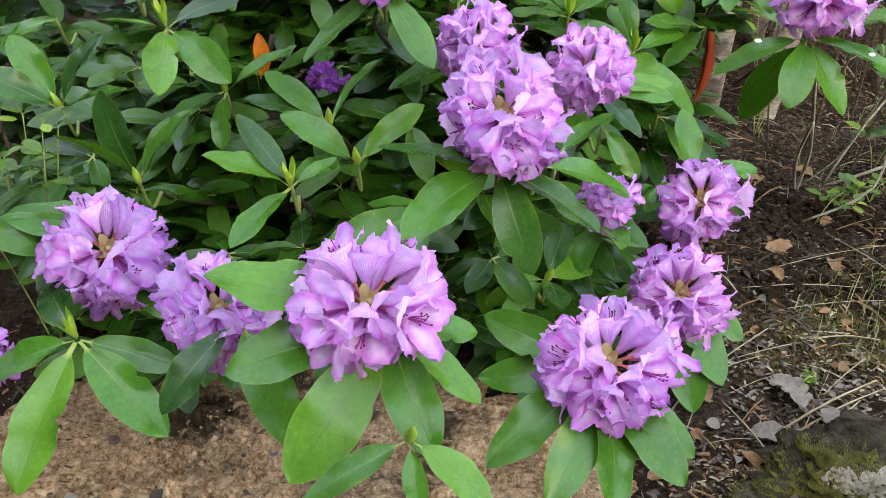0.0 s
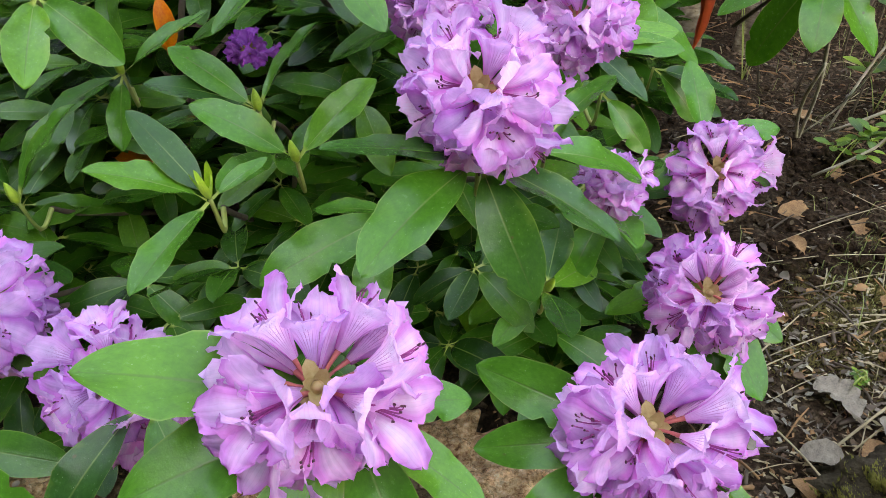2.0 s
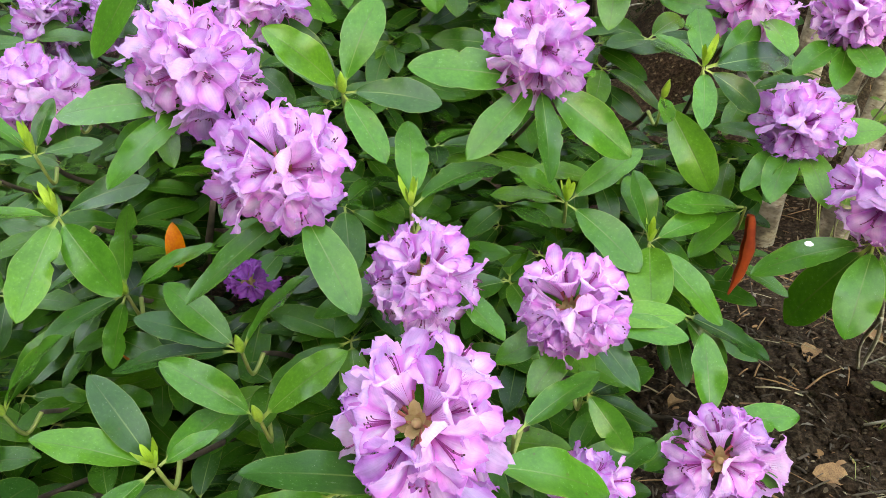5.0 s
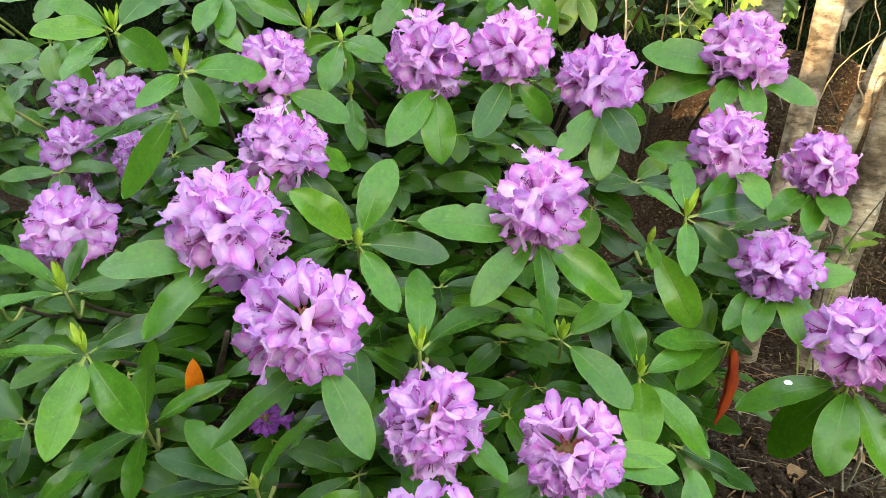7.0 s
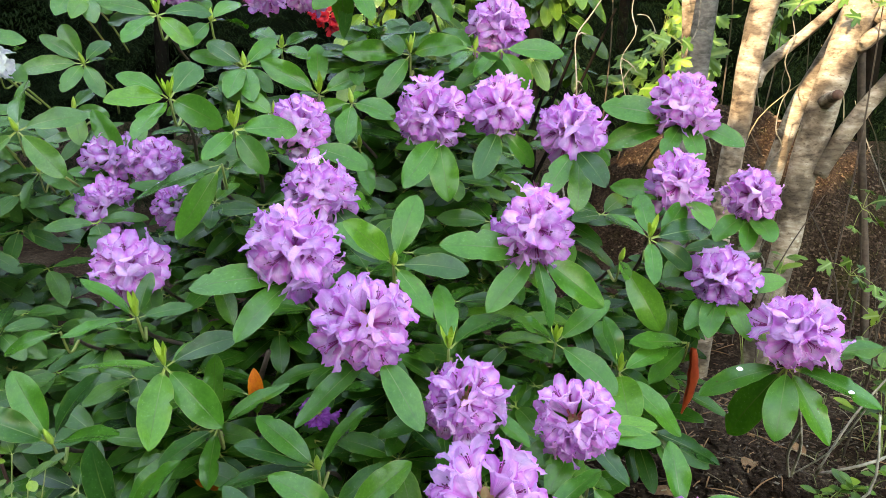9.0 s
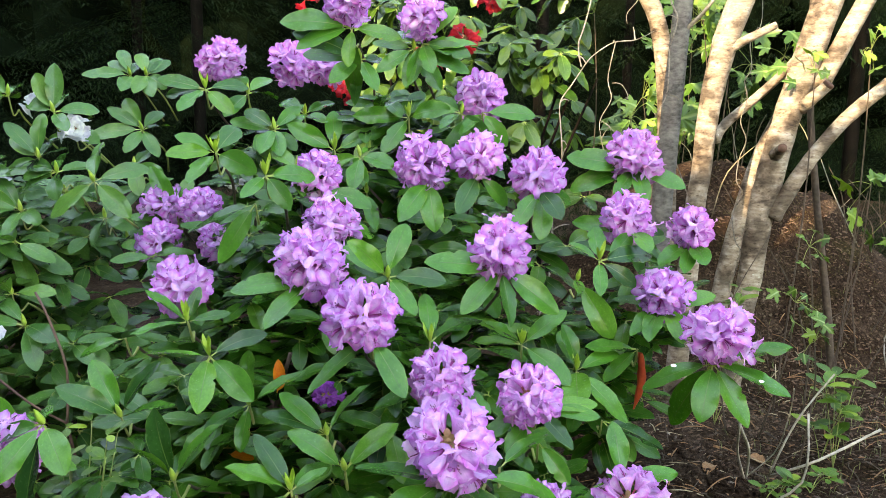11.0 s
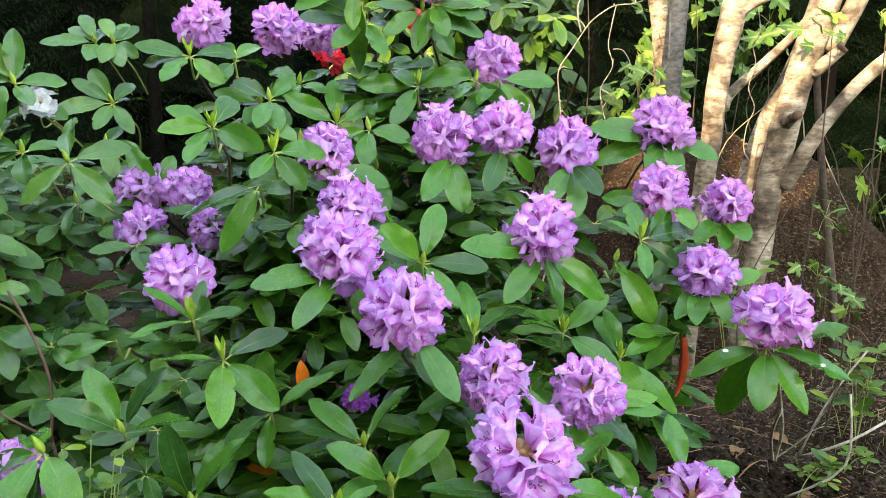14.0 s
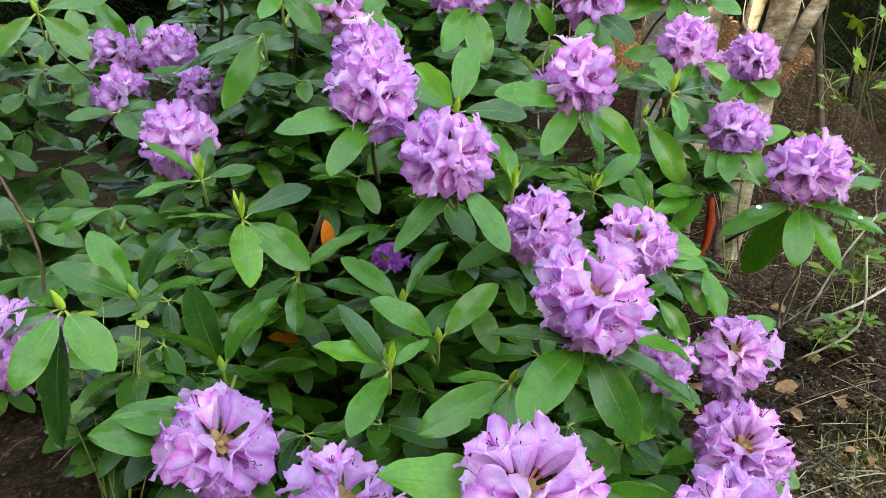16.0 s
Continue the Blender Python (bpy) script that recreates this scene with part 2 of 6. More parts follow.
def soil_material():
    m, t = material("garden_soil")
    co = node(t, "TexCoord")
    crumb = node(t, "TexNoise", Scale=85.0, Detail=7.0, Roughness=0.72)
    patch = node(t, "TexNoise", Scale=3.1, Detail=9.0, Roughness=0.75)
    fleck = node(t, "TexVoronoi", Scale=120.0)
    for n in (crumb, patch, fleck):
        wire(t, co, "Object", n, "Vector")
    dirt = ramp(t, crumb, "Fac", (0.3, (0.004, 0.002, 0.0014)), (0.5, (0.021, 0.011, 0.0065)), (0.7, (0.065, 0.037, 0.023)))
    litter = ramp(t, crumb, "Fac", (0.3, (0.011, 0.007, 0.005)), (0.5, (0.066, 0.043, 0.028)), (0.7, (0.21, 0.15, 0.10)))
    moss = ramp(t, crumb, "Fac", (0.3, (0.015, 0.015, 0.005)), (0.6, (0.07, 0.068, 0.02)), (0.75, (0.15, 0.135, 0.045)))
    g1 = ramp(t, patch, "Fac", (0.45, (0, 0, 0)), (0.68, (0.8, 0.8, 0.8)))
    g2 = ramp(t, patch, "Fac", (0.30, (0.5, 0.5, 0.5)), (0.44, (0, 0, 0)))
    c1 = mixed(t, (g1, 0), (dirt, 0), (litter, 0))
    c2 = mixed(t, (g2, 0), (c1, 2), (moss, 0))
    bits = ramp(t, fleck, "Color", (0.86, (0, 0, 0)), (0.9, (0.5, 0.5, 0.5)))
    c3 = mixed(t, (bits, 0), (c2, 2), (0.2, 0.15, 0.1))
    h = maths(t, "MULTIPLY_ADD", (fleck, 0), 0.5, (crumb, 0))
    finish(t, (c3, 2), 0.9, (h, 0), 0.9, 0.012, 0.0, None, 0.0, 0.05)
    return m


HUMUS = (-0.060, 0.078, 0.060)      # from the boulder's middle


def sandstone_material():
    m, t = material("crumbling_sandstone")
    co = node(t, "TexCoord")
    grain = node(t, "TexNoise", Scale=105.0, Detail=8.0, Roughness=0.8)
    split = node(t, "TexNoise", Scale=24.0, Detail=5.0, Roughness=0.6)
    lump = node(t, "TexNoise", Scale=13.0, Detail=6.0, Roughness=0.65)
    stain = node(t, "TexNoise", Scale=5.5, Detail=5.0, Roughness=0.6)
    crack = node(t, "TexVoronoi", Scale=42.0, feature="DISTANCE_TO_EDGE")
    cell = node(t, "TexVoronoi", Scale=42.0)
    grit = node(t, "TexVoronoi", Scale=150.0)
    for n in (grain, split, lump, stain, grit):
        wire(t, co, "Object", n, "Vector")
    # the chunks are bent out of shape by the lumps
    warp = node(t, "VectorMath", operation="MULTIPLY_ADD")
    wire(t, lump, "Color", warp, 0)
    warp.inputs[1].default_value = (0.06, 0.06, 0.06)
    wire(t, co, "Object", warp, 2)
    for n in (crack, cell):
        wire(t, warp, 0, n, "Vector")
    c1 = ramp(t, grain, "Fac", (0.33, (0.13, 0.055, 0.026)), (0.42, (0.58, 0.32, 0.17)), (0.52, (0.84, 0.55, 0.34)), (0.66, (0.96, 0.79, 0.59)))
    c2 = ramp(t, lump, "Fac", (0.36, (0.72, 0.65, 0.58)), (0.52, (1.1, 1.06, 1.0)))
    c3 = mixed(t, 1.0, (c1, 0), (c2, 0), "MULTIPLY")
    pieces = ramp(t, cell, "Color", (0.1, (0.45, 0.40, 0.36)), (0.4, (0.95, 0.9, 0.85)), (0.8, (1.15, 1.12, 1.1)))
    c3 = mixed(t, 0.3, (c3, 2), (pieces, 0), "MULTIPLY")
    crumbs = ramp(t, grit, "Color", (0.15, (0.4, 0.34, 0.3)), (0.4, (1, 1, 1)), (0.85, (1.3, 1.3, 1.3)))
    c3 = mixed(t, 0.4, (c3, 2), (crumbs, 0), "MULTIPLY")
    # crevice shade painted into the stone colour along the splits
    gape = maths(t, "ABSOLUTE", (maths(t, "SUBTRACT", (split, 0), 0.5), 0))
    rift_shade = ramp(t, gape, 0, (0.0, (0.38, 0.32, 0.28)), (0.009, (0.9, 0.88, 0.86)), (0.03, (1, 1, 1)))
    c3 = mixed(t, 1.0, (c3, 2), (rift_shade, 0), "MULTIPLY")
    s = ramp(t, stain, "Fac", (0.62, (0, 0, 0)), (0.67, (0.85, 0.85, 0.85)))
    c4 = mixed(t, (s, 0), (c3, 2), (0.030, 0.022, 0.016))
    # one ragged patch of black humus washed into a hollow
    away = node(t, "VectorMath", operation="DISTANCE")
    wire(t, co, "Object", away, 0)
    away.inputs[1].default_value = HUMUS
    ragged = maths(t, "MULTIPLY_ADD", (stain, 0), 0.16, (away, 1))
    ragged = maths(t, "MULTIPLY_ADD", (grain, 0), 0.06, (ragged, 0))
    humus = ramp(t, ragged, 0, (0.165, (0.85, 0.85, 0.85)), (0.195, (0, 0, 0)))
    c4 = mixed(t, (humus, 0), (c4, 2), (0.028, 0.018, 0.012))
    k = ramp(t, crack, "Distance", (0.0, (0.25, 0.25, 0.25)), (0.05, (0, 0, 0)))
    c5 = mixed(t, (k, 0), (c4, 2), (0.07, 0.035, 0.02))
    h = maths(t, "MULTIPLY_ADD", (lump, 0), 2.5, (grain, 0))
    h = maths(t, "MULTIPLY_ADD", (grit, 0), -0.6, (h, 0))
    h = maths(t, "MULTIPLY_ADD", (maths(t, "MINIMUM", (gape, 0), 0.06), 0), 22.0, (h, 0))
    finish(t, (c5, 2), 0.95, (h, 0), 1.0, 0.016, 0.0, None, 0.0, 0.04)
    return m


LEAF = leaf_material("rhododendron_leaf", (0.014, 0.060, 0.012), (0.041, 0.156, 0.016), (0.078, 0.212, 0.020))
# darker copy of the leaf above, with the inner shade put into its colour
LEAF_SHADE = leaf_material("shaded_leaf_copy", (0.009, 0.038, 0.008), (0.027, 0.104, 0.011), (0.055, 0.155, 0.014), True)
LEAF_WHITE = leaf_material("blue_green_leaf", (0.026, 0.09, 0.018), (0.053, 0.148, 0.030), (0.09, 0.20, 0.034))
LEAF_WFILL = leaf_material("blue_green_inner_leaf", (0.026, 0.09, 0.018), (0.053, 0.148, 0.030), (0.09, 0.20, 0.034), True)
LEAF_RED = leaf_material("sunny_leaf", (0.018, 0.055, 0.009), (0.042, 0.10, 0.014), (0.115, 0.18, 0.025), True)
YOUNG = leaf_material("young_leaf", (0.24, 0.38, 0.04), (0.34, 0.48, 0.07), (0.44, 0.55, 0.11), False, 0.5, (0.4, 0.45, 0.15), 0.0)
MAPLE = leaf_material("maple_leaf", (0.025, 0.07, 0.008), (0.06, 0.13, 0.012), (0.19, 0.28, 0.025), False, 0.5, (0.25, 0.36, 0.1), 0.2)
PETAL = petal_material("lilac_petal", (0.73, 0.255, 0.73), (0.79, 0.295, 0.755), (0.98, 0.82, 0.985), (0.62, 0.10, 0.46), (0.42, 0.05, 0.32))
PETAL_BUD = petal_material("deep_purple_petal", (0.34, 0.055, 0.42), (0.36, 0.06, 0.42), (0.50, 0.16, 0.58), (0.22, 0.03, 0.26), (0.1, 0.01, 0.08))
PETAL_RED = petal_material("red_petal", (0.62, 0.02, 0.035), (0.60, 0.015, 0.03), (0.7, 0.05, 0.07), (0.35, 0.01, 0.02), (0.1, 0.0, 0.0))
PETAL_WHITE = petal_material("white_petal", (0.80, 0.80, 0.76), (0.82, 0.82, 0.78), (0.86, 0.86, 0.84), (0.7, 0.72, 0.55), (0.6, 0.62, 0.3))
PINK = plain_material("flower_stalk", (0.42, 0.08, 0.09), (0.58, 0.2, 0.13), 120, 0.5)
STAMEN = plain_material("stamen", (0.26, 0.03, 0.16), (0.42, 0.07, 0.28), 200, 0.5)
SCALE = plain_material("bud_scale", (0.30, 0.20, 0.07), (0.50, 0.38, 0.18), 90, 0.6)
GREENSTEM = plain_material("green_stem", (0.16, 0.22, 0.05), (0.28, 0.30, 0.09), 60, 0.55)
TWIG = plain_material("brown_twig", (0.035, 0.024, 0.016), (0.10, 0.07, 0.05), 60, 0.8)
BARK = bark_material()
GREYBARK = plain_material("grey_bark", (0.045, 0.042, 0.038), (0.22, 0.21, 0.19), 26, 0.85, 0.6, 0.006, 0.1, (1.3, 1.3, 2.6))
DEADWOOD = plain_material("lichen_wood", (0.05, 0.04, 0.03), (0.34, 0.30, 0.24), 90, 0.85, 0.6)
SOIL = soil_material()
STRAW = plain_material("dry_straw", (0.21, 0.16, 0.09), (0.40, 0.32, 0.20), 60, 0.7)
DEADLEAF = plain_material("dead_leaf", (0.10, 0.045, 0.02), (0.34, 0.18, 0.08), 40, 0.7, 0.5)
GREYLEAF = plain_material("grey_dead_leaf", (0.09, 0.072, 0.052), (0.25, 0.205, 0.16), 50, 0.7, 0.5)
ORANGE = plain_material("orange_leaf", (0.66, 0.10, 0.008), (0.85, 0.26, 0.012), 22, 0.45, 0.3, 0.002, 0.5, (1, 1, 1), 0.25)
REDLEAF = plain_material("red_dry_leaf", (0.30, 0.035, 0.012), (0.58, 0.09, 0.025), 30, 0.5, 0.4)
ROCK = plain_material("dark_rock", (0.012, 0.009, 0.006), (0.095, 0.074, 0.05), 60, 0.95, 1.0, 0.02, 0.04)
MOSS = plain_material("moss", (0.05, 0.052, 0.010), (0.17, 0.155, 0.03), 90, 0.95, 0.9, 0.006)
LICHEN = plain_material("pale_lichen", (0.10, 0.08, 0.055), (0.32, 0.27, 0.20), 160, 0.9, 0.8)
SANDROCK = sandstone_material()
GRASS = plain_material("grass_blade", (0.08, 0.11, 0.025), (0.20, 0.21, 0.07), 40, 0.6, 0.2)
# needles near black: the wood's deep shade is in the colour
SHADEGREEN = plain_material("shade_black_needles", (0.004, 0.009, 0.003), (0.011, 0.021, 0.007), 3, 0.9, 0.3, 0.003, 0.03)
# near black stands for the shade inside the far wood
SHADEWOODS = plain_material("shade_black_woods", (0.0008, 0.0014, 0.0008), (0.003, 0.0055, 0.0024), 2.2, 0.95, 0.3, 0.003, 0.0)
HEDGE = plain_material("hedge_leaf", (0.03, 0.07, 0.015), (0.07, 0.13, 0.03), 14, 0.6, 0.3)
# bark darkened to near black, shade painted in
SHADEBARK = plain_material("shade_black_bark", (0.003, 0.0026, 0.002), (0.010, 0.008, 0.006), 14, 0.95, 0.6, 0.01, 0.03)
DRYMOSS = plain_material("dry_moss", (0.05, 0.045, 0.014), (0.15, 0.12, 0.045), 60, 0.95, 0.5, 0.003, 0.05)
CHIP = plain_material("bark_chip", (0.05, 0.030, 0.020), (0.17, 0.11, 0.075), 50, 0.9, 0.5, 0.003, 0.05)
REDSTEM = plain_material("reddish_stem", (0.07, 0.035, 0.025), (0.17, 0.09, 0.06), 60, 0.7)
PALESTEM = plain_material("pale_woody_stem", (0.16, 0.13, 0.09), (0.46, 0.40, 0.31), 70, 0.8, 0.5)
MARK = plain_material("white_mark", (0.7, 0.72, 0.7), (0.85, 0.86, 0.85), 60, 0.7)

# ---- building tools ----
def mesh_of(name, verts, faces, mats, uvs=None, slots=None, smooth=True):
    me = bpy.data.meshes.new(name)
    me.from_pydata([tuple(v) for v in verts], [], [tuple(f) for f in faces])
    for m in mats:
        me.materials.append(m)
    if uvs is not None:
        layer = me.uv_layers.new(name="UVMap")
        loops = np.empty(len(me.loops), dtype=np.int32)
        me.loops.foreach_get("vertex_index", loops)
        layer.data.foreach_set("uv", np.asarray(uvs, dtype=np.float32)[loops].ravel())
    if slots is not None:
        me.polygons.foreach_set("material_index", np.asarray(slots, dtype=np.int32))
    me.polygons.foreach_set("use_smooth", np.full(len(me.polygons), smooth))
    me.update()
    return me


def child(name, me, parent, m=None, label=""):
    """A part: a mesh object under its thing; m is its pose in the world, the thing stands unturned."""
    ob = new(name, me)
    ob.parent = parent
    base = parent.matrix_world if parent.parent is None else parent.parent.matrix_basis @ parent.matrix_basis
    if m is not None:
        ob.matrix_basis = base.inverted() @ m
    if label:
        ob["label"] = label
    return ob


def thing(name, at, label, category, group="", kind=""):
    ob = new(name)
    ob.matrix_basis = Matrix.Translation(at)
    ob.matrix_world = ob.matrix_basis
    ob.empty_display_size = 0.05
    return tagged(ob, label, category, group, kind)


def joined(pieces):
    """Pieces of (verts, faces, uvs, slot) in one list each."""
    V, F, U, S, n = [], [], [], [], 0
    for v, f, u, s in pieces:
        V.append(np.asarray(v, float))
        F.extend([tuple(i + n for i in q) for q in f])
        U.append(np.zeros((len(v), 2)) if u is None else np.asarray(u, float))
        S.extend([s] * len(f))
        n += len(v)
    return np.concatenate(V), F, np.concatenate(U), S


def tube(points, radii, sides=7, rough=0.0, seed=0, cap=True):
    """A tapered limb through the points, with uneven girth."""
    rs = np.random.RandomState(seed)
    P = np.array([tuple(p) for p in points], float)
    k = len(P)
    fine, rad = [], []
    for i in range(k - 1):
        a, b, c, d = P[max(i - 1, 0)], P[i], P[i + 1], P[min(i + 2, k - 1)]
        for s in np.linspace(0, 1, 5)[: 5 if i == k - 2 else 4]:
            fine.append(0.5 * (2 * b + (c - a) * s + (2 * a - 5 * b + 4 * c - d) * s**2 + (3 * b - a - 3 * c + d) * s**3))
            rad.append(radii[i] * (1 - s) + radii[i + 1] * s)
    fine = np.array(fine)
    V, F, U = [], [], []
    side = np.array([0.31, 0.87, 0.38])
    for i, (p, r) in enumerate(zip(fine, rad)):
        d = fine[min(i + 1, len(fine) - 1)] - fine[max(i - 1, 0)]
        d /= np.linalg.norm(d) + 1e-9
        side = side - d * (side @ d)
        side /= np.linalg.norm(side) + 1e-9
        other = np.cross(d, side)
        for j in range(sides):
            a = 2 * math.pi * j / sides
            q = r * (1 + rough * rs.uniform(-1, 1))
            V.append(p + q * (math.cos(a) * side + math.sin(a) * other))
            U.append((j / sides, i / len(fine)))
    for i in range(len(fine) - 1):
        for j in range(sides):
            a, b = i * sides + j, i * sides + (j + 1) % sides
            F.append((a, b, b + sides, a + sides))
    if cap:
        F.append(tuple(range(sides))[::-1])
        F.append(tuple(range((len(fine) - 1) * sides, len(fine) * sides)))
    return np.array(V), F, np.array(U)


def leaf_form(curl=0.5, fold=0.25, wave=0.01, twist=0.0, width=0.19, nu=11, nv=4, stalk=0.1, seed=0, peak=1.1, bite=()):
    """A leaf one unit long from the foot of its stalk along +y to its tip, upper side +z."""
    rs = np.random.RandomState(seed)
    ph = rs.uniform(0, 6, 3)
    V, F, U = [], [], []
    y = z = 0.0
    step = np.linspace(0, 1, nu)
    step = 0.35 * step + 0.65 * (1 - np.cos(math.pi * step)) / 2
    us = np.concatenate([[0.0], stalk + (1 - stalk) * step])
    for i, u in enumerate(us):
        if i:
            th = 0.45 * curl - curl * (u + us[i - 1]) / 2
            y += (u - us[i - 1]) * math.cos(th)
            z += (u - us[i - 1]) * math.sin(th)
        s = max(0.0, (u - stalk) / (1 - stalk))
        w = width * (1 - abs(2 * s**peak - 1) ** 2.2) ** 0.72 if 0 < s < 1 else 0.0
        w = max(w, 0.013 if u <= stalk else 0.002)
        for j in range(nv + 1):
            v = 2 * j / nv - 1
            lift = fold * abs(v) ** 1.4 * w - 0.5 * fold * w * v * v * (s > 0.6)
            lift += wave * math.sin(9 * u + ph[0] + 2 * v) * abs(v) + wave * 0.7 * math.sin(17 * u + ph[1]) * abs(v)
            nib = 1 + 0.012 * math.sin(23 * u + ph[2] + 3 * v) * (0.1 < s < 0.9)
            if bite and v * bite[1] > 0.9:
                nib *= 1 - 0.26 * math.exp(-(((u - bite[0]) / 0.022) ** 2))
            tw = twist * u
            V.append((v * w * nib * math.cos(tw), y, z + lift + v * w * math.sin(tw)))
            U.append((0.5 + v / 2, u))
    n = nv + 1
    for i in range(len(us) - 1):
        for j in range(nv):
            a = i * n + j
            F.append((a, a + 1, a + n + 1, a + n))
    V = np.array(V)
    tip = V[-1 - nv // 2]
    ang = math.atan2(tip[2], tip[1])
    c, s_ = math.cos(-ang), math.sin(-ang)
    V[:, 1:] = np.stack([V[:, 1] * c - V[:, 2] * s_, V[:, 1] * s_ + V[:, 2] * c], 1) / math.hypot(tip[1], tip[2])
    return V, F, np.array(U)


def leaf_pose(base, way, up, length, wide=1.0):
    d = Vector(way).normalized()
    n = Vector(up) - d * Vector(up).dot(d)
    if n.length < 0.05:
        n = Vector((0, -1, 0.2)) - d * Vector((0, -1, 0.2)).dot(d)
    n.normalize()
    x = d.cross(n)
    m = Matrix((x, d, n)).transposed().to_4x4()
    return Matrix.Translation(base) @ m @ Matrix.Diagonal((length * wide, length, length, 1))


def bent(v, m):
    a = np.array(m)
    return np.asarray(v) @ a[:3, :3].T + a[:3, 3]


def direction(az, el):
    return Vector((math.cos(radians(az)) * math.cos(radians(el)), math.sin(radians(az)) * math.cos(radians(el)), math.sin(radians(el))))


def flower_form(seed, wide=0.0300, deep=0.052, ruffle=1.0, open_=1.0, stamens=True, stalk=0.023):
    """One funnel flower of five waved lobes: foot of its stalk at the origin, mouth towards +z, uppermost lobe towards +y."""
    rs = np.random.RandomState(seed)
    nt, ns = 16, 8
    pieces = []
    for k in range(5):
        a = 2 * math.pi * ((k + 0.5) / 5 - 0.5) + math.pi / 2 + rs.uniform(-0.08, 0.08)
        out, across = np.array([math.cos(a), math.sin(a), 0.0]), np.array([-math.sin(a), math.cos(a), 0.0])
        long_ = rs.uniform(0.90, 1.10)
        back = rs.uniform(0.5, 1.7) * open_
        ph = rs.uniform(0, 6.28, 4)
        lobe = 0.0142 * (wide / 0.0300) * rs.uniform(0.9, 1.15)
        skew = rs.uniform(-0.003, 0.003)
        V, F, U = [], [], []
        for i in range(nt):
            t = (i / (nt - 1)) ** 0.72
            free = max(0.0, (t - 0.45) / 0.55)
            r = wide * open_ * (0.085 + 0.52 * t**1.05 + 0.45 * t**2.4) * (1 + (long_ - 1) * free)
            half = min(1.06 * r * math.tan(math.pi / 5), lobe)
            if t > 0.66:
                half *= max(0.02, 1 - ((t - 0.66) / 0.342) ** 2.5) ** 0.5
            for j in range(ns + 1):
                s = 2 * j / ns - 1
                e = abs(s) ** 1.6
                z = stalk + deep * long_ * (t**0.9 - 0.16 * back * free**2)
                rr = r + 0.08 * r * (1 - s * s) * (1 - free) + 0.003 * back * free**2
                rr -= 0.0034 * free * math.exp(-((s / 0.22) ** 2))
                rr += 0.0030 * ruffle * free * e * math.sin(2.6 * s + ph[0]) - 0.0024 * free * s * s
                z += ruffle * free * e * (0.0030 * math.sin(17 * t + ph[1] + (2 if s > 0 else 0)) + 0.0024 * math.sin(39 * t + ph[2] + 3 * s))
                w = half * s * (1 + 0.11 * ruffle * free * math.sin(29 * t + ph[3] + 4 * s)) + skew * free**2
                V.append(out * (rr + 0.0004 * (k % 2)) + across * w + np.array([0, 0, z]))
                U.append((t, (k + 0.5 + 0.498 * s) / 5))
        n = ns + 1
        for i in range(nt - 1):
            for j in range(ns):
                b = i * n + j
                F.append((b, b + 1, b + n + 1, b + n))
        pieces.append((V, F, U, 0))
    if stalk:
        v, f, u = tube([(0, 0, 0), (0.001, 0, stalk * 0.5), (0, 0, stalk + 0.003)], [0.0016, 0.0015, 0.0026], 5, 0, 0, False)
        pieces.append((v, f, u, 1))
    if stamens:
        for k in range(6):
            a = -math.pi / 2 + rs.uniform(-1.3, 1.3)
            q = rs.uniform(0.004, 0.012)
            tip = (q * math.cos(a), q * math.sin(a), stalk + deep * rs.uniform(0.62, 0.92))
            v, f, u = tube([(0, 0, stalk + 0.006), (tip[0] * 0.5, tip[1] * 0.8 - 0.002, stalk + deep * 0.6), tip], [0.0006, 0.0006, 0.0005], 4, 0, 0, False)
            pieces.append((v, f, u, 2))
            v, f, u = tube([tip, (tip[0], tip[1] + 0.0016, tip[2] + 0.0022)], [0.0010, 0.0008], 4)
            pieces.append((v, f, u, 3))
    return joined(pieces)


DARKTIP = plain_material("anther", (0.05, 0.01, 0.03), (0.12, 0.04, 0.06), 200, 0.6)
LEAVES = []
for k in range(9):
    v, f, u = leaf_form(0.25 + 0.13 * (k % 4), 0.16 + 0.05 * (k % 3), 0.006 + 0.004 * (k % 3), (-0.25, 0.0, 0.22)[k % 3], 0.176 + 0.008 * (k % 4), 26, 6, 0.09, k, 1.02 + 0.06 * (k % 4), ((), (0.62, 1, 0.72), (), (0.4, -1, 0.8), (), (), (0.8, 1, 0.7), (), (0.52, -1, 0.62))[k])
    LEAVES.append((v, f, u))


PLAIN_LEAVES = [leaf_form(0.25 + 0.13 * (k % 4), 0.2, 0.008, (-0.25, 0.0, 0.22)[k % 3], 0.185, 13, 4, 0.09, k, 1.02) for k in range(9)]


def leaf_meshes(mat, tag):
    return [mesh_of(tag, v, f, [mat], u) for v, f, u in LEAVES]


def flower_meshes(mat, tag, n=6, **form):
    out = []
    for k in range(n):
        v, f, u, s = flower_form(11 + k, **form)
        out.append(mesh_of(tag, v, f, [mat, PINK, STAMEN, DARKTIP], u, s))
    return out

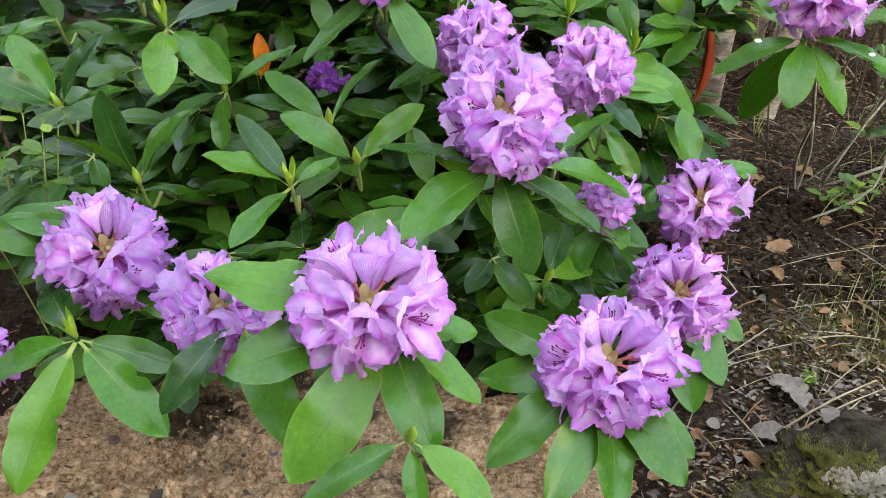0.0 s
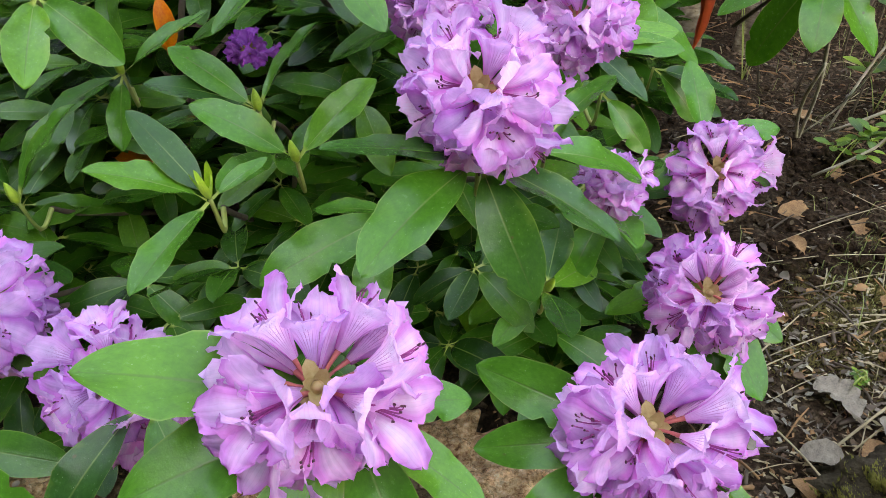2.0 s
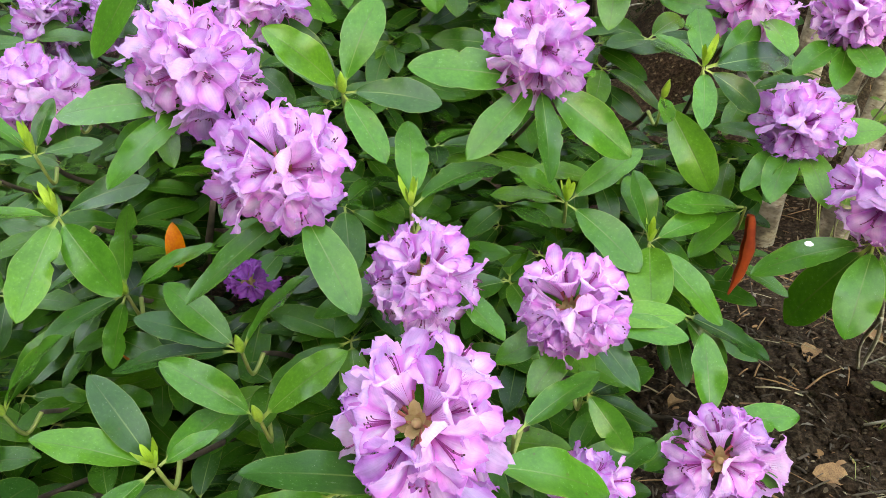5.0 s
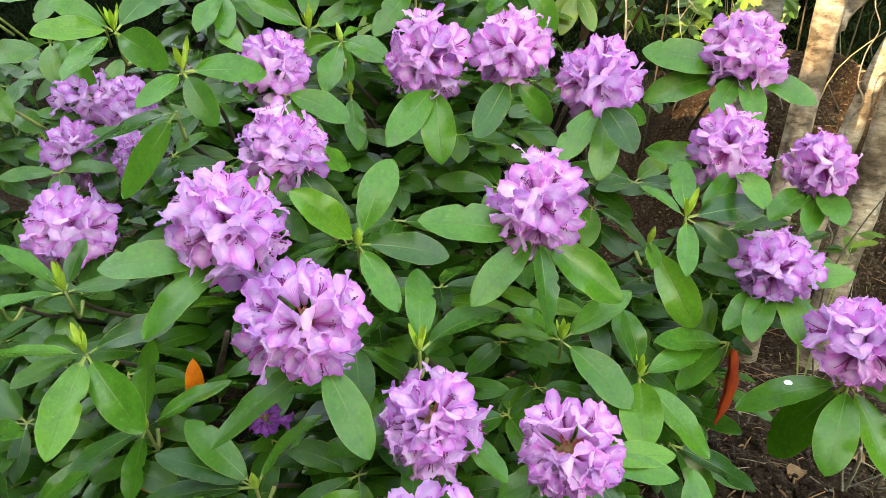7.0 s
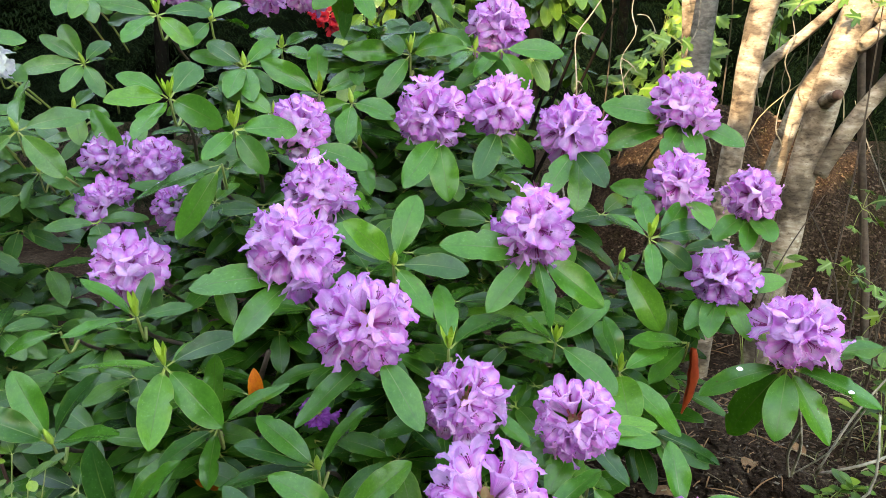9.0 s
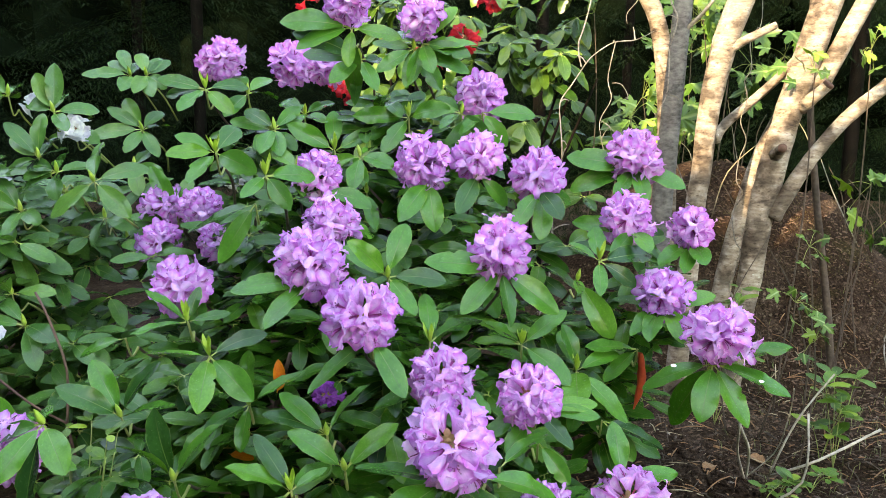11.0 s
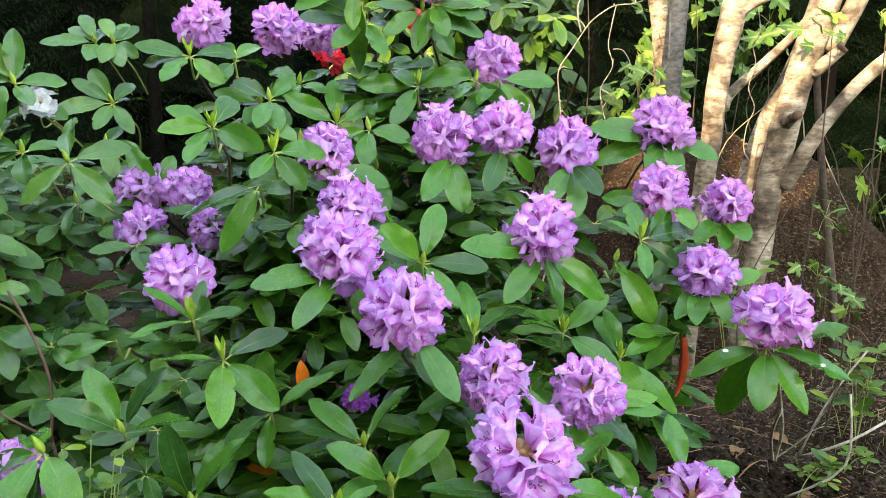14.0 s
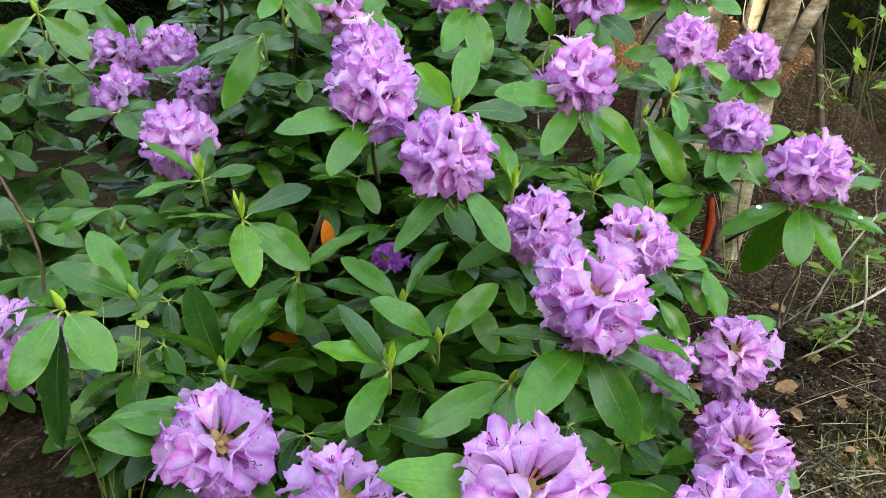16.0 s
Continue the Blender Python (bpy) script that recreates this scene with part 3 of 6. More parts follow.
# ---- ground ----
def ground_height(x, y):
    """Level bed, rolling a little, with an earth bank behind on the right and woodland floor beyond."""
    h = 0.018 * math.sin(3.1 * x + 1.0) * math.cos(2.7 * y) + 0.012 * math.sin(7.3 * x - 2.2 * y)
    near = math.exp(-((x * x + (y - 1.2) ** 2) / 9.0))
    h += near * (0.05 * noise.noise((2.2 * x, 2.2 * y, 0.3)) + 0.022 * noise.noise((9 * x, 9 * y, 4.1)) + 0.010 * noise.noise((24 * x, 24 * y, 7.7)))
    bank = math.exp(-(((x - 1.45) / 0.95) ** 2 + ((y - 3.62) / 0.62) ** 2) ** 1.5)
    h += bank * (0.88 - 0.12 * (x - 1.2) + 0.12 * noise.noise((4 * x, 4 * y, 2.0)))
    return h


def build_ground():
    def spread(near_a, near_b, step):
        mid = list(np.arange(near_a, near_b, step))
        out = [near_b]
        while out[-1] < 90:
            out.append(out[-1] + max(step, 0.22 * (out[-1] - near_b) + step))
        low = [near_a - step]
        while low[-1] > -90:
            low.append(low[-1] - max(step, 0.22 * (near_a - low[-1]) + step))
        return low[::-1] + mid + out
    xs, ys = spread(-1.6, 2.6, 0.03), spread(0.4, 3.6, 0.03)
    V = [(x, y, ground_height(x, y)) for y in ys for x in xs]
    n = len(xs)
    F = [(j * n + i, j * n + i + 1, (j + 1) * n + i + 1, (j + 1) * n + i) for j in range(len(ys) - 1) for i in range(n - 1)]
    ob = new("ground", mesh_of("ground", V, F, [SOIL]))
    tagged(ob, "dark brown garden soil with crumbs, litter and mossy patches", "ground", kind="structure")


build_ground()

# ---- the lilac rhododendron ----
AXIS = Vector((0.0, -0.4, 0.92)).normalized()
rng = random.Random(5)
bush = thing("lilac_rhododendron", (0.05, 1.75, 0.0), "spreading rhododendron bush with leathery green leaves and lilac flower trusses", "shrub")
LEAF_MESH = leaf_meshes(LEAF, "leaf")
YOUNG_FORM = leaf_form(-0.35, 0.5, 0.004, 0.0, 0.10, 7, 2, 0.06, 3, 0.9)
YOUNG_MESH = mesh_of("young_leaf", YOUNG_FORM[0], YOUNG_FORM[1], [YOUNG], YOUNG_FORM[2])


def bud_mesh():
    V, F, U = [], [], []
    prof = [(0.0, 0.0035), (0.006, 0.006), (0.014, 0.0068), (0.024, 0.005), (0.033, 0.0022), (0.037, 0.0003)]
    for i, (z, r) in enumerate(prof):
        for j in range(8):
            a = 2 * math.pi * j / 8
            q = r * (1 + 0.12 * math.cos(4 * a + 2.5 * i))
            V.append((q * math.cos(a), q * math.sin(a), z))
            U.append((j / 8, i / 5))
    for i in range(len(prof) - 1):
        for j in range(8):
            a, b = i * 8 + j, i * 8 + (j + 1) % 8
            F.append((a, b, b + 8, a + 8))
    return mesh_of("bud", V, F, [YOUNG], U)


BUD_MESH = bud_mesh()
ROOTS = [Vector((0.05, 1.75, 0.0)), Vector((0.80, 1.62, 0.0)), Vector((-0.42, 1.62, 0.0)), Vector((0.15, 1.35, 0.0)), Vector((-0.2, 1.2, 0.0)), Vector((0.35, 1.15, 0.0))]
shoots = []


def stem(parent, top, way, thick=0.003, roots=ROOTS, mats=None):
    """A shoot's stem: green at its tip, bending down and back to an old limb."""
    root = min(roots, key=lambda r: (Vector((r.x, r.y, 0)) - Vector((top.x, top.y + 0.15, 0))).length)
    a = top - way * 0.05 + Vector((0, 0.01, -0.01))
    b = top + Vector((rng.uniform(-0.03, 0.03), 0.12, -0.08))
    c = b + (root - b).normalized() * 0.05 + Vector((rng.uniform(-0.04, 0.04), 0.12, -0.03))
    v1, f1, u1 = tube([top, a, top.lerp(b, 0.5)], [thick * 0.85, thick, thick * 1.15], 6)
    v2, f2, u2 = tube([top.lerp(b, 0.5), b, c], [thick * 1.15, thick * 1.3, thick * 1.5], 6, 0.08)
    g, t_ = mats or (GREENSTEM, TWIG)
    V, F, U, S = joined([(v1, f1, u1, 0), (v2, f2, u2, 1)])
    me = mesh_of("stem", V - np.array(parent.matrix_basis.translation), F, [g, t_], U, S)
    child("stem", me, parent)


def shoot(at, leaves, tip="bud", parent=bush, meshes=LEAF_MESH, lean=AXIS, stalk=True):
    """A whorl of leaves, each (azimuth, height, length in cm), round the end of a stem."""
    at = Vector(at)
    shoots.append(at)
    high = min(1.0, max(0.0, (at.z - 0.55) / 0.45))
    face = lean.lerp(Vector((0, -0.85, 0.53)), high)
    for az, el, cm in leaves:
        d = direction(az, el)
        side = Vector((rng.uniform(-0.4, 0.4), rng.uniform(-0.4, 0.35), 0))
        child("leaf", rng.choice(meshes), parent, leaf_pose(at + d * 0.004, d, face + side, min(cm, 20.5) / 100, rng.uniform(0.85, 1.03)))
    if tip == "new":
        for k in range(5):
            d = (lean * 1.5 + direction(72 * k + rng.uniform(-20, 20), 0) * rng.uniform(0.25, 0.6)).normalized()
            child("young_leaf", YOUNG_MESH, parent, leaf_pose(at, d, direction(72 * k + 180, 30), rng.uniform(0.036, 0.060), 1.1), "lime-green young leaf")
    elif tip == "bud":
        q = lean.to_track_quat("Z", "Y").to_matrix().to_4x4()
        child("bud", BUD_MESH, parent, Matrix.Translation(at) @ q @ pose(0, 0, 0, rng.uniform(-12, 12), rng.uniform(-12, 12), 0), "pale green pointed bud")
    if stalk and not (at.x < -0.5 and at.y < 1.2) and at.y > 0.85:
        stem(parent, at, lean)


def scale_mesh():
    """The brown bud scales and the short cone in the heart of a truss."""
    pieces = []
    v, f, u = tube([(0, 0, -0.03), (0, 0, 0.0), (0, 0, 0.018)], [0.004, 0.0065, 0.003], 7)
    pieces.append((v, f, u, 0))
    for k in range(7):
        v, f, u = leaf_form(-0.5, 0.7, 0.0, 0.0, 0.26, 5, 2, 0.02, k)
        d = direction(51 * k, 52 if k % 2 else 30)
        pieces.append((bent(v, leaf_pose((0, 0, 0.004), d, direction(51 * k + 180, 40), 0.017 + 0.003 * (k % 3))), f, u, 0))
    V, F, U, S = joined(pieces)
    return mesh_of("flower_truss", V, F, [SCALE], U, S)


SCALES = scale_mesh()
LILAC = flower_meshes(PETAL, "flower", 8)
LILAC_BUD = flower_meshes(PETAL_BUD, "flower", 3, wide=0.02, deep=0.038, open_=0.75, stamens=False, stalk=0.014)


def truss(at, size=1.0, lean=(0.0, -0.50, 0.87), parent=bush, meshes=LILAC, count=23, first=36, last=114):
    """A dome of flowers round the end of a stem; at is the heart of the dome."""
    a = Vector(lean) + Vector((rng.uniform(-0.12, 0.12), rng.uniform(-0.1, 0.1), rng.uniform(-0.08, 0.08)))
    q = a.to_track_quat("Z", "Y").to_matrix().to_4x4()
    core = Matrix.Translation(at) @ q @ Matrix.Diagonal((size, size, size, 1))
    heart = child("flower_truss", SCALES, parent, core)
    turn = rng.uniform(0, 360)
    c0, c1 = math.cos(radians(first)), math.cos(radians(last))
    for k in range(count):
        th = math.degrees(math.acos(c0 + (c1 - c0) * (k + 0.5) / count)) + rng.uniform(-5, 5)
        ph = turn + 137.5 * k + rng.uniform(-12, 12)
        d = Vector((math.sin(radians(th)) * math.cos(radians(ph)), math.sin(radians(th)) * math.sin(radians(ph)), math.cos(radians(th))))
        z = d
        y = Vector((0, 0, 1)) - z * z.z
        y.normalize()
        m = Matrix((y.cross(z), y, z)).transposed().to_4x4()
        s = rng.uniform(0.82, 1.18)
        local = Matrix.Translation(d * rng.uniform(-0.014, 0.012)) @ m @ pose(0, 0, 0, rng.uniform(-16, 10), rng.uniform(-12, 12), rng.uniform(-25, 25)) @ Matrix.Diagonal((s, s, s * rng.uniform(0.92, 1.05), 1))
        ob = new("flower", rng.choice(meshes))
        ob.parent = heart
        ob.matrix_basis = local
    return heart


OPEN_SIDE = Vector((0.02, 0.10, 0.98))      # the flowers turn to the open, light side of the bed


def dome(centre, radius, wide_open=0, parent=bush, meshes=None):
    """A truss of funnel flowers in three rings round an open heart of bud scales; on a wide open one the inner ring stands below the heart alone."""
    meshes = meshes or LILAC
    axis = (OPEN_SIDE - Vector(centre)).normalized() + Vector((rng.uniform(-0.14, 0.14), 0, rng.uniform(-0.06, 0.16)))
    axis.normalize()
    s0 = radius / 0.078
    q = axis.to_track_quat("Z", "Y").to_matrix().to_4x4()
    heart = child("flower_truss", SCALES, parent, Matrix.Translation(Vector(centre) - axis * 0.016 * s0) @ q @ Matrix.Diagonal((s0, s0, s0, 1)))
    if wide_open:
        rings = [(30 + 19 * wide_open, 4, 178, 362), (56 + 13 * wide_open, 8, 0, 360), (88 + 7 * wide_open, 9, 20, 380)]
    else:
        rings = [(24, 3, 0, 360), (56, 8, 0, 360), (88, 9, 20, 380)]
    for th0, n, p0, p1 in rings:
        shift = rng.uniform(0, 1) if p1 - p0 == 360 else 0.5
        for k in range(n):
            th = th0 + rng.uniform(-8, 8)
            ph = p0 + (p1 - p0) * (k + shift) / n + rng.uniform(-9, 9)
            d = Vector((math.sin(radians(th)) * math.cos(radians(ph)), math.sin(radians(th)) * math.sin(radians(ph)), math.cos(radians(th))))
            y = Vector((0, 0, 1)) - d * d.z
            y.normalize()
            m = Matrix((y.cross(d), y, d)).transposed().to_4x4()
            s = rng.uniform(0.84, 1.12)
            ob = new("flower", rng.choice(meshes))
            ob.parent = heart
            ob.matrix_basis = Matrix.Translation(d * rng.uniform(-0.012, 0.007)) @ m @ pose(0, 0, 0, rng.uniform(-12, 8), rng.uniform(-9, 9), rng.uniform(-25, 25)) @ Matrix.Diagonal((s, s, s * rng.uniform(0.94, 1.05), 1))
    return heart


# whorls of leaves, from the top of the bush to its skirts
shoot((-0.462, 1.295, 0.555), [(-80, -22, 17.8), (-145, 11, 13.3), (-34, -27, 15.6), (17, 19, 13.0), (60, 3, 13.5)], 'new')
shoot((-0.545, 1.394, 0.608), [(-172, 39, 11.7), (-141, -5, 12.8), (14, 9, 9.6), (76, 54, 8.6)], 'new')
shoot((-0.648, 1.253, 0.428), [(157, 56, 13.8), (19, 54, 14.3), (-24, 18, 16.5), (-152, 34, 14.7)], 'bud')
shoot((-0.370, 1.272, 0.455), [(14, 29, 13.9), (-123, -10, 11.9), (-94, -55, 10.1), (106, 42, 13.5)], 'bud')
shoot((-0.186, 1.207, 0.416), [(-175, 19, 13.9), (-160, -3, 15.8), (167, 37, 13.1), (21, 47, 13.4)], 'bud')
shoot((-0.133, 1.112, 0.382), [(-174, 37, 13.5), (18, 38, 13.5)], 'bud')
shoot((-0.218, 1.013, 0.385), [(-159, 28, 12.9), (160, 51, 12.3), (26, 25, 7.4), (-114, -13, 14.5), (70, -2, 13.5)], 'new')
shoot((0.026, 1.300, 0.595), [(45, 8, 15.7), (100, 41, 12.9)], 'new')
shoot((-0.073, 1.360, 0.728), [(-3, -4, 12.9), (-140, 41, 13.3), (-46, -35, 11.9), (60, 56, 13.2), (150, 25, 13.5)], 'bud')
shoot((0.241, 1.497, 0.537), [(22, 32, 14.0), (-150, 32, 12.1), (179, 3, 11.4), (-34, -29, 15.0), (125, -1, 13.5)], 'new')
shoot((0.382, 1.530, 0.463), [(-29, -39, 16.8), (157, 70, 11.9), (-96, -10, 18.6), (30, 12, 13.2), (103, 31, 13.5)], 'new')
shoot((-0.540, 1.620, 0.993), [(-135, -1, 12.8), (-101, -28, 14.6), (-34, -16, 15.8), (-170, 24, 10.5), (79, 28, 13.5)], 'new')
shoot((-0.391, 1.539, 0.941), [(53, -3, 15.4), (-39, -38, 11.8), (-107, -23, 11.5)], 'new')
shoot((-0.298, 1.974, 0.994), [(101, 59, 13.6), (13, 22, 17.3), (-168, 29, 15.4)], 'new')
shoot((-0.075, 1.980, 1.093), [(-171, 1, 16.2), (-134, -45, 14.5), (-41, 7, 16.6), (120, 37, 13.5), (72, 37, 13.5)], 'new')
shoot((0.440, 1.603, 0.730), [(88, 28, 14.9), (29, 2, 16.8), (12, -34, 12.0), (-96, -35, 11.9), (154, 27, 9.0)], 'new')
shoot((0.392, 1.640, 0.674), [(-14, -57, 17.5), (-97, -8, 10.5)], 'bud')
shoot((0.556, 1.640, 0.490), [(-147, -32, 13.2), (-153, 8, 16.6)], 'none')
shoot((0.705, 1.490, 0.500), [(169, -26, 17.7), (142, -61, 20.1), (-118, -44, 15.7), (-51, -52, 16.2), (-21, -19, 18.3), (0, 13, 18.9)], 'none')
shoot((-0.090, 1.190, 0.635), [(-142, -33, 16.6), (-37, -49, 14.1), (150, 12, 13.5), (66, -21, 13.5)], 'none')
shoot((-0.220, 1.250, 0.735), [(-129, -32, 14.4), (-169, -5, 16.6)], 'none')
shoot((0.185, 1.440, 0.735), [(-139, -37, 14.9), (-78, -50, 14.5), (11, -38, 17.7), (-170, 6, 17.9), (54, -1, 13.5)], 'none')
shoot((0.075, 0.975, 0.430), [(-35, -20, 16.4), (-69, -42, 15.7), (-135, -17, 18.2), (-159, 16, 17.1)], 'none')
shoot((0.000, 1.710, 0.920), [(-122, -35, 15.9), (-76, -51, 15.5), (151, 13, 13.5)], 'none')
shoot((0.130, 1.720, 0.940), [(-117, -40, 14.6), (29, -43, 12.4)], 'none')
shoot((-0.489, 1.136, 0.340), [(161, 74, 15.1), (9, 50, 14.9), (-134, 44, 15.1), (53, 40, 13.5)], 'bud')
shoot((-0.440, 1.612, 0.865), [(171, -23, 20.5), (-145, -56, 17.3)], 'none')
shoot((0.454, 1.550, 0.327), [(-17, -20, 15.8), (-10, -50, 12.9)], 'none')
shoot((-0.755, 1.520, 0.530), [(-176, -23, 12.2)], 'none')
shoot((0.174, 1.100, 0.400), [(37, 19, 12.8)], 'none')
shoot((0.255, 1.170, 0.425), [(-11, -52, 10.4)], 'none')
shoot((0.135, 1.030, 0.410), [(17, -23, 16.8)], 'none')
shoot((-0.188, 1.872, 0.877), [(117, 46, 13.5), (155, 30, 13.5), (-70, -45, 13.5), (149, -12, 13.5)], 'bud')
shoot((-0.540, 2.180, 1.054), [(146, 22, 13.5), (28, 38, 13.5), (-100, -28, 13.5), (-37, -28, 13.5)], 'bud')
shoot((-0.680, 1.967, 1.172), [(-172, 12, 13.8), (168, -8, 13.5), (43, 4, 13.5), (-31, -32, 13.5), (-111, -29, 13.5)], 'new')
shoot((-0.454, 0.786, 0.274), [(-104, -39, 18.4), (-32, -32, 16.6), (-179, -24, 13.5), (-3, -17, 12.8), (127, 5, 13.5)], 'new')
shoot((-0.033, 0.580, 0.294), [(-164, -27, 12), (-76, -43, 6.8), (-31, -24, 9.6)], 'bud')
shoot((0.160, 1.020, 0.228), [(70, 15, 13.5), (50, -13, 13.5), (-136, -14, 10.2), (-90, 12, 13.5), (178, -5, 7.6)], 'bud')
shoot((0.295, 1.715, 0.900), [(-138, -43, 13.5), (-91, -64, 13.7), (-67, -28, 13.5), (44, -16, 13.5)], 'none')
shoot((0.590, 1.925, 0.950), [(169, 9, 19.7), (172, -20, 19.3), (-16, -20, 14.9), (-128, -33, 13.5), (-82, -39, 13.5)], 'none')
shoot((0.550, 1.740, 0.790), [(154, 5, 16.7), (-126, -24, 13.5), (-83, -16, 13.5)], 'none')
shoot((0.735, 1.830, 0.745), [(-113, -28, 13.5), (-88, -16, 13.5), (-145, -22, 13.5)], 'none')
shoot((0.615, 1.640, 0.610), [(-141, -28, 13.5), (-77, -31, 13.5), (-119, -30, 13.5), (145, -1, 13.5), (0, 11, 13.5)], 'none')
shoot((-0.210, 1.510, 0.810), [(-28, -42, 15.1), (60, -9, 13.5), (-126, -35, 13.5)], 'none')
shoot((-0.280, 1.700, 0.895), [(159, -5, 13.5), (-24, -44, 13.5), (-9, -18, 13.5)], 'none')
shoot((0.145, 1.990, 1.110), [(8, -3, 15.7), (-160, -40, 15.4), (-43, -46, 13.5), (-122, -29, 13.5)], 'none')
shoot((-0.035, 1.990, 1.310), [(-7, -15, 14.6), (-128, -63, 13.5), (135, 18, 13.5), (-69, -43, 13.5), (11, 46, 14.4)], 'none')
shoot((-0.240, 1.960, 1.350), [(-167, 2, 20.2), (-156, -23, 17.3), (36, -86, 22.4), (-89, -59, 13.5), (6, -11, 14.3)], 'none')
shoot((0.070, 1.240, 0.520), [(-171, -17, 16.4), (-40, -18, 11.5), (68, -18, 13.5)], 'none')
shoot((0.260, 1.280, 0.455), [(-3, -6, 13.6), (-40, -34, 11.3), (-129, -33, 12.5), (8, 2, 13.5), (-163, -24, 12.7)], 'none')
shoot((-0.450, 0.965, 0.290), [(-179, 30, 16.5), (-48, -30, 10.5), (-151, -31, 12.2), (86, -12, 13.5)], 'none')
shoot((-0.250, 0.790, 0.300), [(-57, -33, 17.2), (-129, -30, 13.7)], 'none')
shoot((-0.060, 0.700, 0.345), [(-173, 23, 19.9), (-162, -7, 17.5), (-127, -33, 18.5), (-28, -28, 12.5), (-66, -31, 14.8), (20, -15, 10.6)], 'none')
shoot((0.190, 0.725, 0.265), [(-151, -24, 17.3), (-122, -29, 16.5), (-92, -37, 15.3), (-54, -30, 14.4), (-36, -29, 13), (167, -11, 15), (151, 12, 15.9)], 'none')
shoot((0.385, 1.100, 0.170), [(-33, -27, 13.6), (-67, -37, 17.5), (-83, -49, 20.7), (-172, -14, 12.9)], 'none')
shoot((0.455, 1.295, 0.285), [(15, 2, 13.5), (-37, -24, 11.5), (-152, -23, 11), (98, 55, 13.0)], 'none')
shoot((0.275, 1.150, 0.270), [(46, 8, 13.5), (-93, 6, 13.5), (-133, -34, 13.5)], 'none')
shoot((-0.600, 1.590, 0.630), [(178, 35, 14), (74, -7, 13.5), (-64, -22, 13.5), (-123, -24, 11)], 'none')
shoot((-0.820, 2.060, 0.780), [(-170, -1, 14.8), (65, 61, 13.5), (177, 63, 17.5)], 'none')
shoot((-0.800, 1.970, 0.680), [(-171, 8, 15.2), (-133, -29, 14.6), (-47, -23, 13.5)], 'none')
shoot((-0.750, 1.060, 0.420), [(116, 17, 13.5), (-7, -10, 10.7), (173, -27, 13.5), (152, 50, 13.5)], 'none')
shoot((-0.545, 2.190, 1.054), [(-109, -60, 13.5), (-33, -52, 13.5), (-94, -30, 13.5), (180, 12, 13.5)], 'bud')
shoot((-0.660, 0.980, 0.520), [(123, -9, 13.5), (-47, -23, 13.5), (165, -23, 13.5), (-86, -61, 18.3), (-111, -36, 12.3)], 'bud')
shoot((-0.440, 0.980, 0.300), [(-171, 21, 18.1), (-176, 0, 16.9), (152, 19, 13.5), (-165, 15, 23.3)], 'bud')
shoot((-0.020, 1.060, 0.330), [(-149, -25, 5.9), (-175, -22, 11.5), (-109, -35, 13.8), (-158, -16, 17.5), (160, -4, 10.2)], 'bud')
shoot((-0.218, 1.980, 1.262), [(-131, -33, 13.5), (-115, -76, 13.7), (-54, -44, 13.5), (59, -4, 13.5), (178, 5, 17), (-164, 19, 24.2)], 'bud')
shoot((-0.061, 2.000, 1.296), [(-104, -59, 13.5), (1, -23, 17.6), (-2, 4, 18.3), (162, 9, 13.5), (-18, -55, 14.7), (-156, -32, 13.5)], 'bud')
shoot((-0.472, 1.950, 1.057), [(147, 24, 13.5), (65, 29, 13.5), (-95, -31, 13.5), (57, -2, 13.5), (-67, -35, 13.5)], 'bud')
shoot((-0.414, 2.100, 1.105), [(-101, -16, 13.5), (56, 17, 13.5), (136, 17, 13.5), (-48, -12, 13.5)], 'bud')
shoot((0.082, 1.980, 1.107), [(169, 7, 13.8), (-116, -20, 13.5), (-45, -31, 13.5), (128, 21, 13.5)], 'bud')
shoot((-0.593, 2.100, 1.167), [(-112, -33, 13.5), (69, 23, 13.5), (63, -5, 13.5), (122, 27, 13.5)], 'bud')
shoot((-0.203, 1.850, 0.981), [(147, -15, 13.5), (-92, -41, 13.5), (-39, -12, 13.5), (71, 13, 13.5)], 'bud')
shoot((-0.371, 1.800, 0.950), [(128, -16, 13.5), (136, 19, 13.5), (-44, -7, 13.5), (-71, -31, 13.5)], 'bud')
# trusses of open flowers
dome((0.076, 0.965, 0.511), 0.0901, 1)
dome((0.055, 1.188, 0.550), 0.0742, 0.2)
dome((0.233, 1.223, 0.504), 0.0747, 0.2)
dome((-0.102, 1.180, 0.681), 0.0807, 0.2)
dome((-0.223, 1.240, 0.781), 0.0848)
dome((-0.224, 1.509, 0.832), 0.0748)
dome((-0.300, 1.723, 0.935), 0.0768)
dome((0.181, 1.441, 0.782), 0.0847)
dome((-0.018, 1.712, 0.966), 0.0831)
dome((0.129, 1.724, 0.988), 0.0801)
dome((0.285, 1.744, 0.940), 0.0862)
dome((0.586, 1.909, 0.987), 0.0885)
dome((0.541, 1.759, 0.824), 0.0851)
dome((0.726, 1.811, 0.793), 0.0772)
dome((0.609, 1.624, 0.640), 0.0813)
dome((0.705, 1.471, 0.581), 0.0867)
dome((-0.858, 2.067, 0.817), 0.0770)
dome((-0.824, 1.935, 0.709), 0.0800)
dome((-0.699, 1.951, 0.816), 0.0730)
dome((-0.607, 1.800, 0.738), 0.0620)
dome((-0.609, 1.535, 0.663), 0.0827)
dome((0.462, 1.245, 0.266), 0.0860, 1)
dome((0.372, 1.020, 0.205), 0.0840, 1)
dome((-0.077, 0.680, 0.392), 0.0860, 1)
dome((-0.285, 0.820, 0.300), 0.0770, 1)
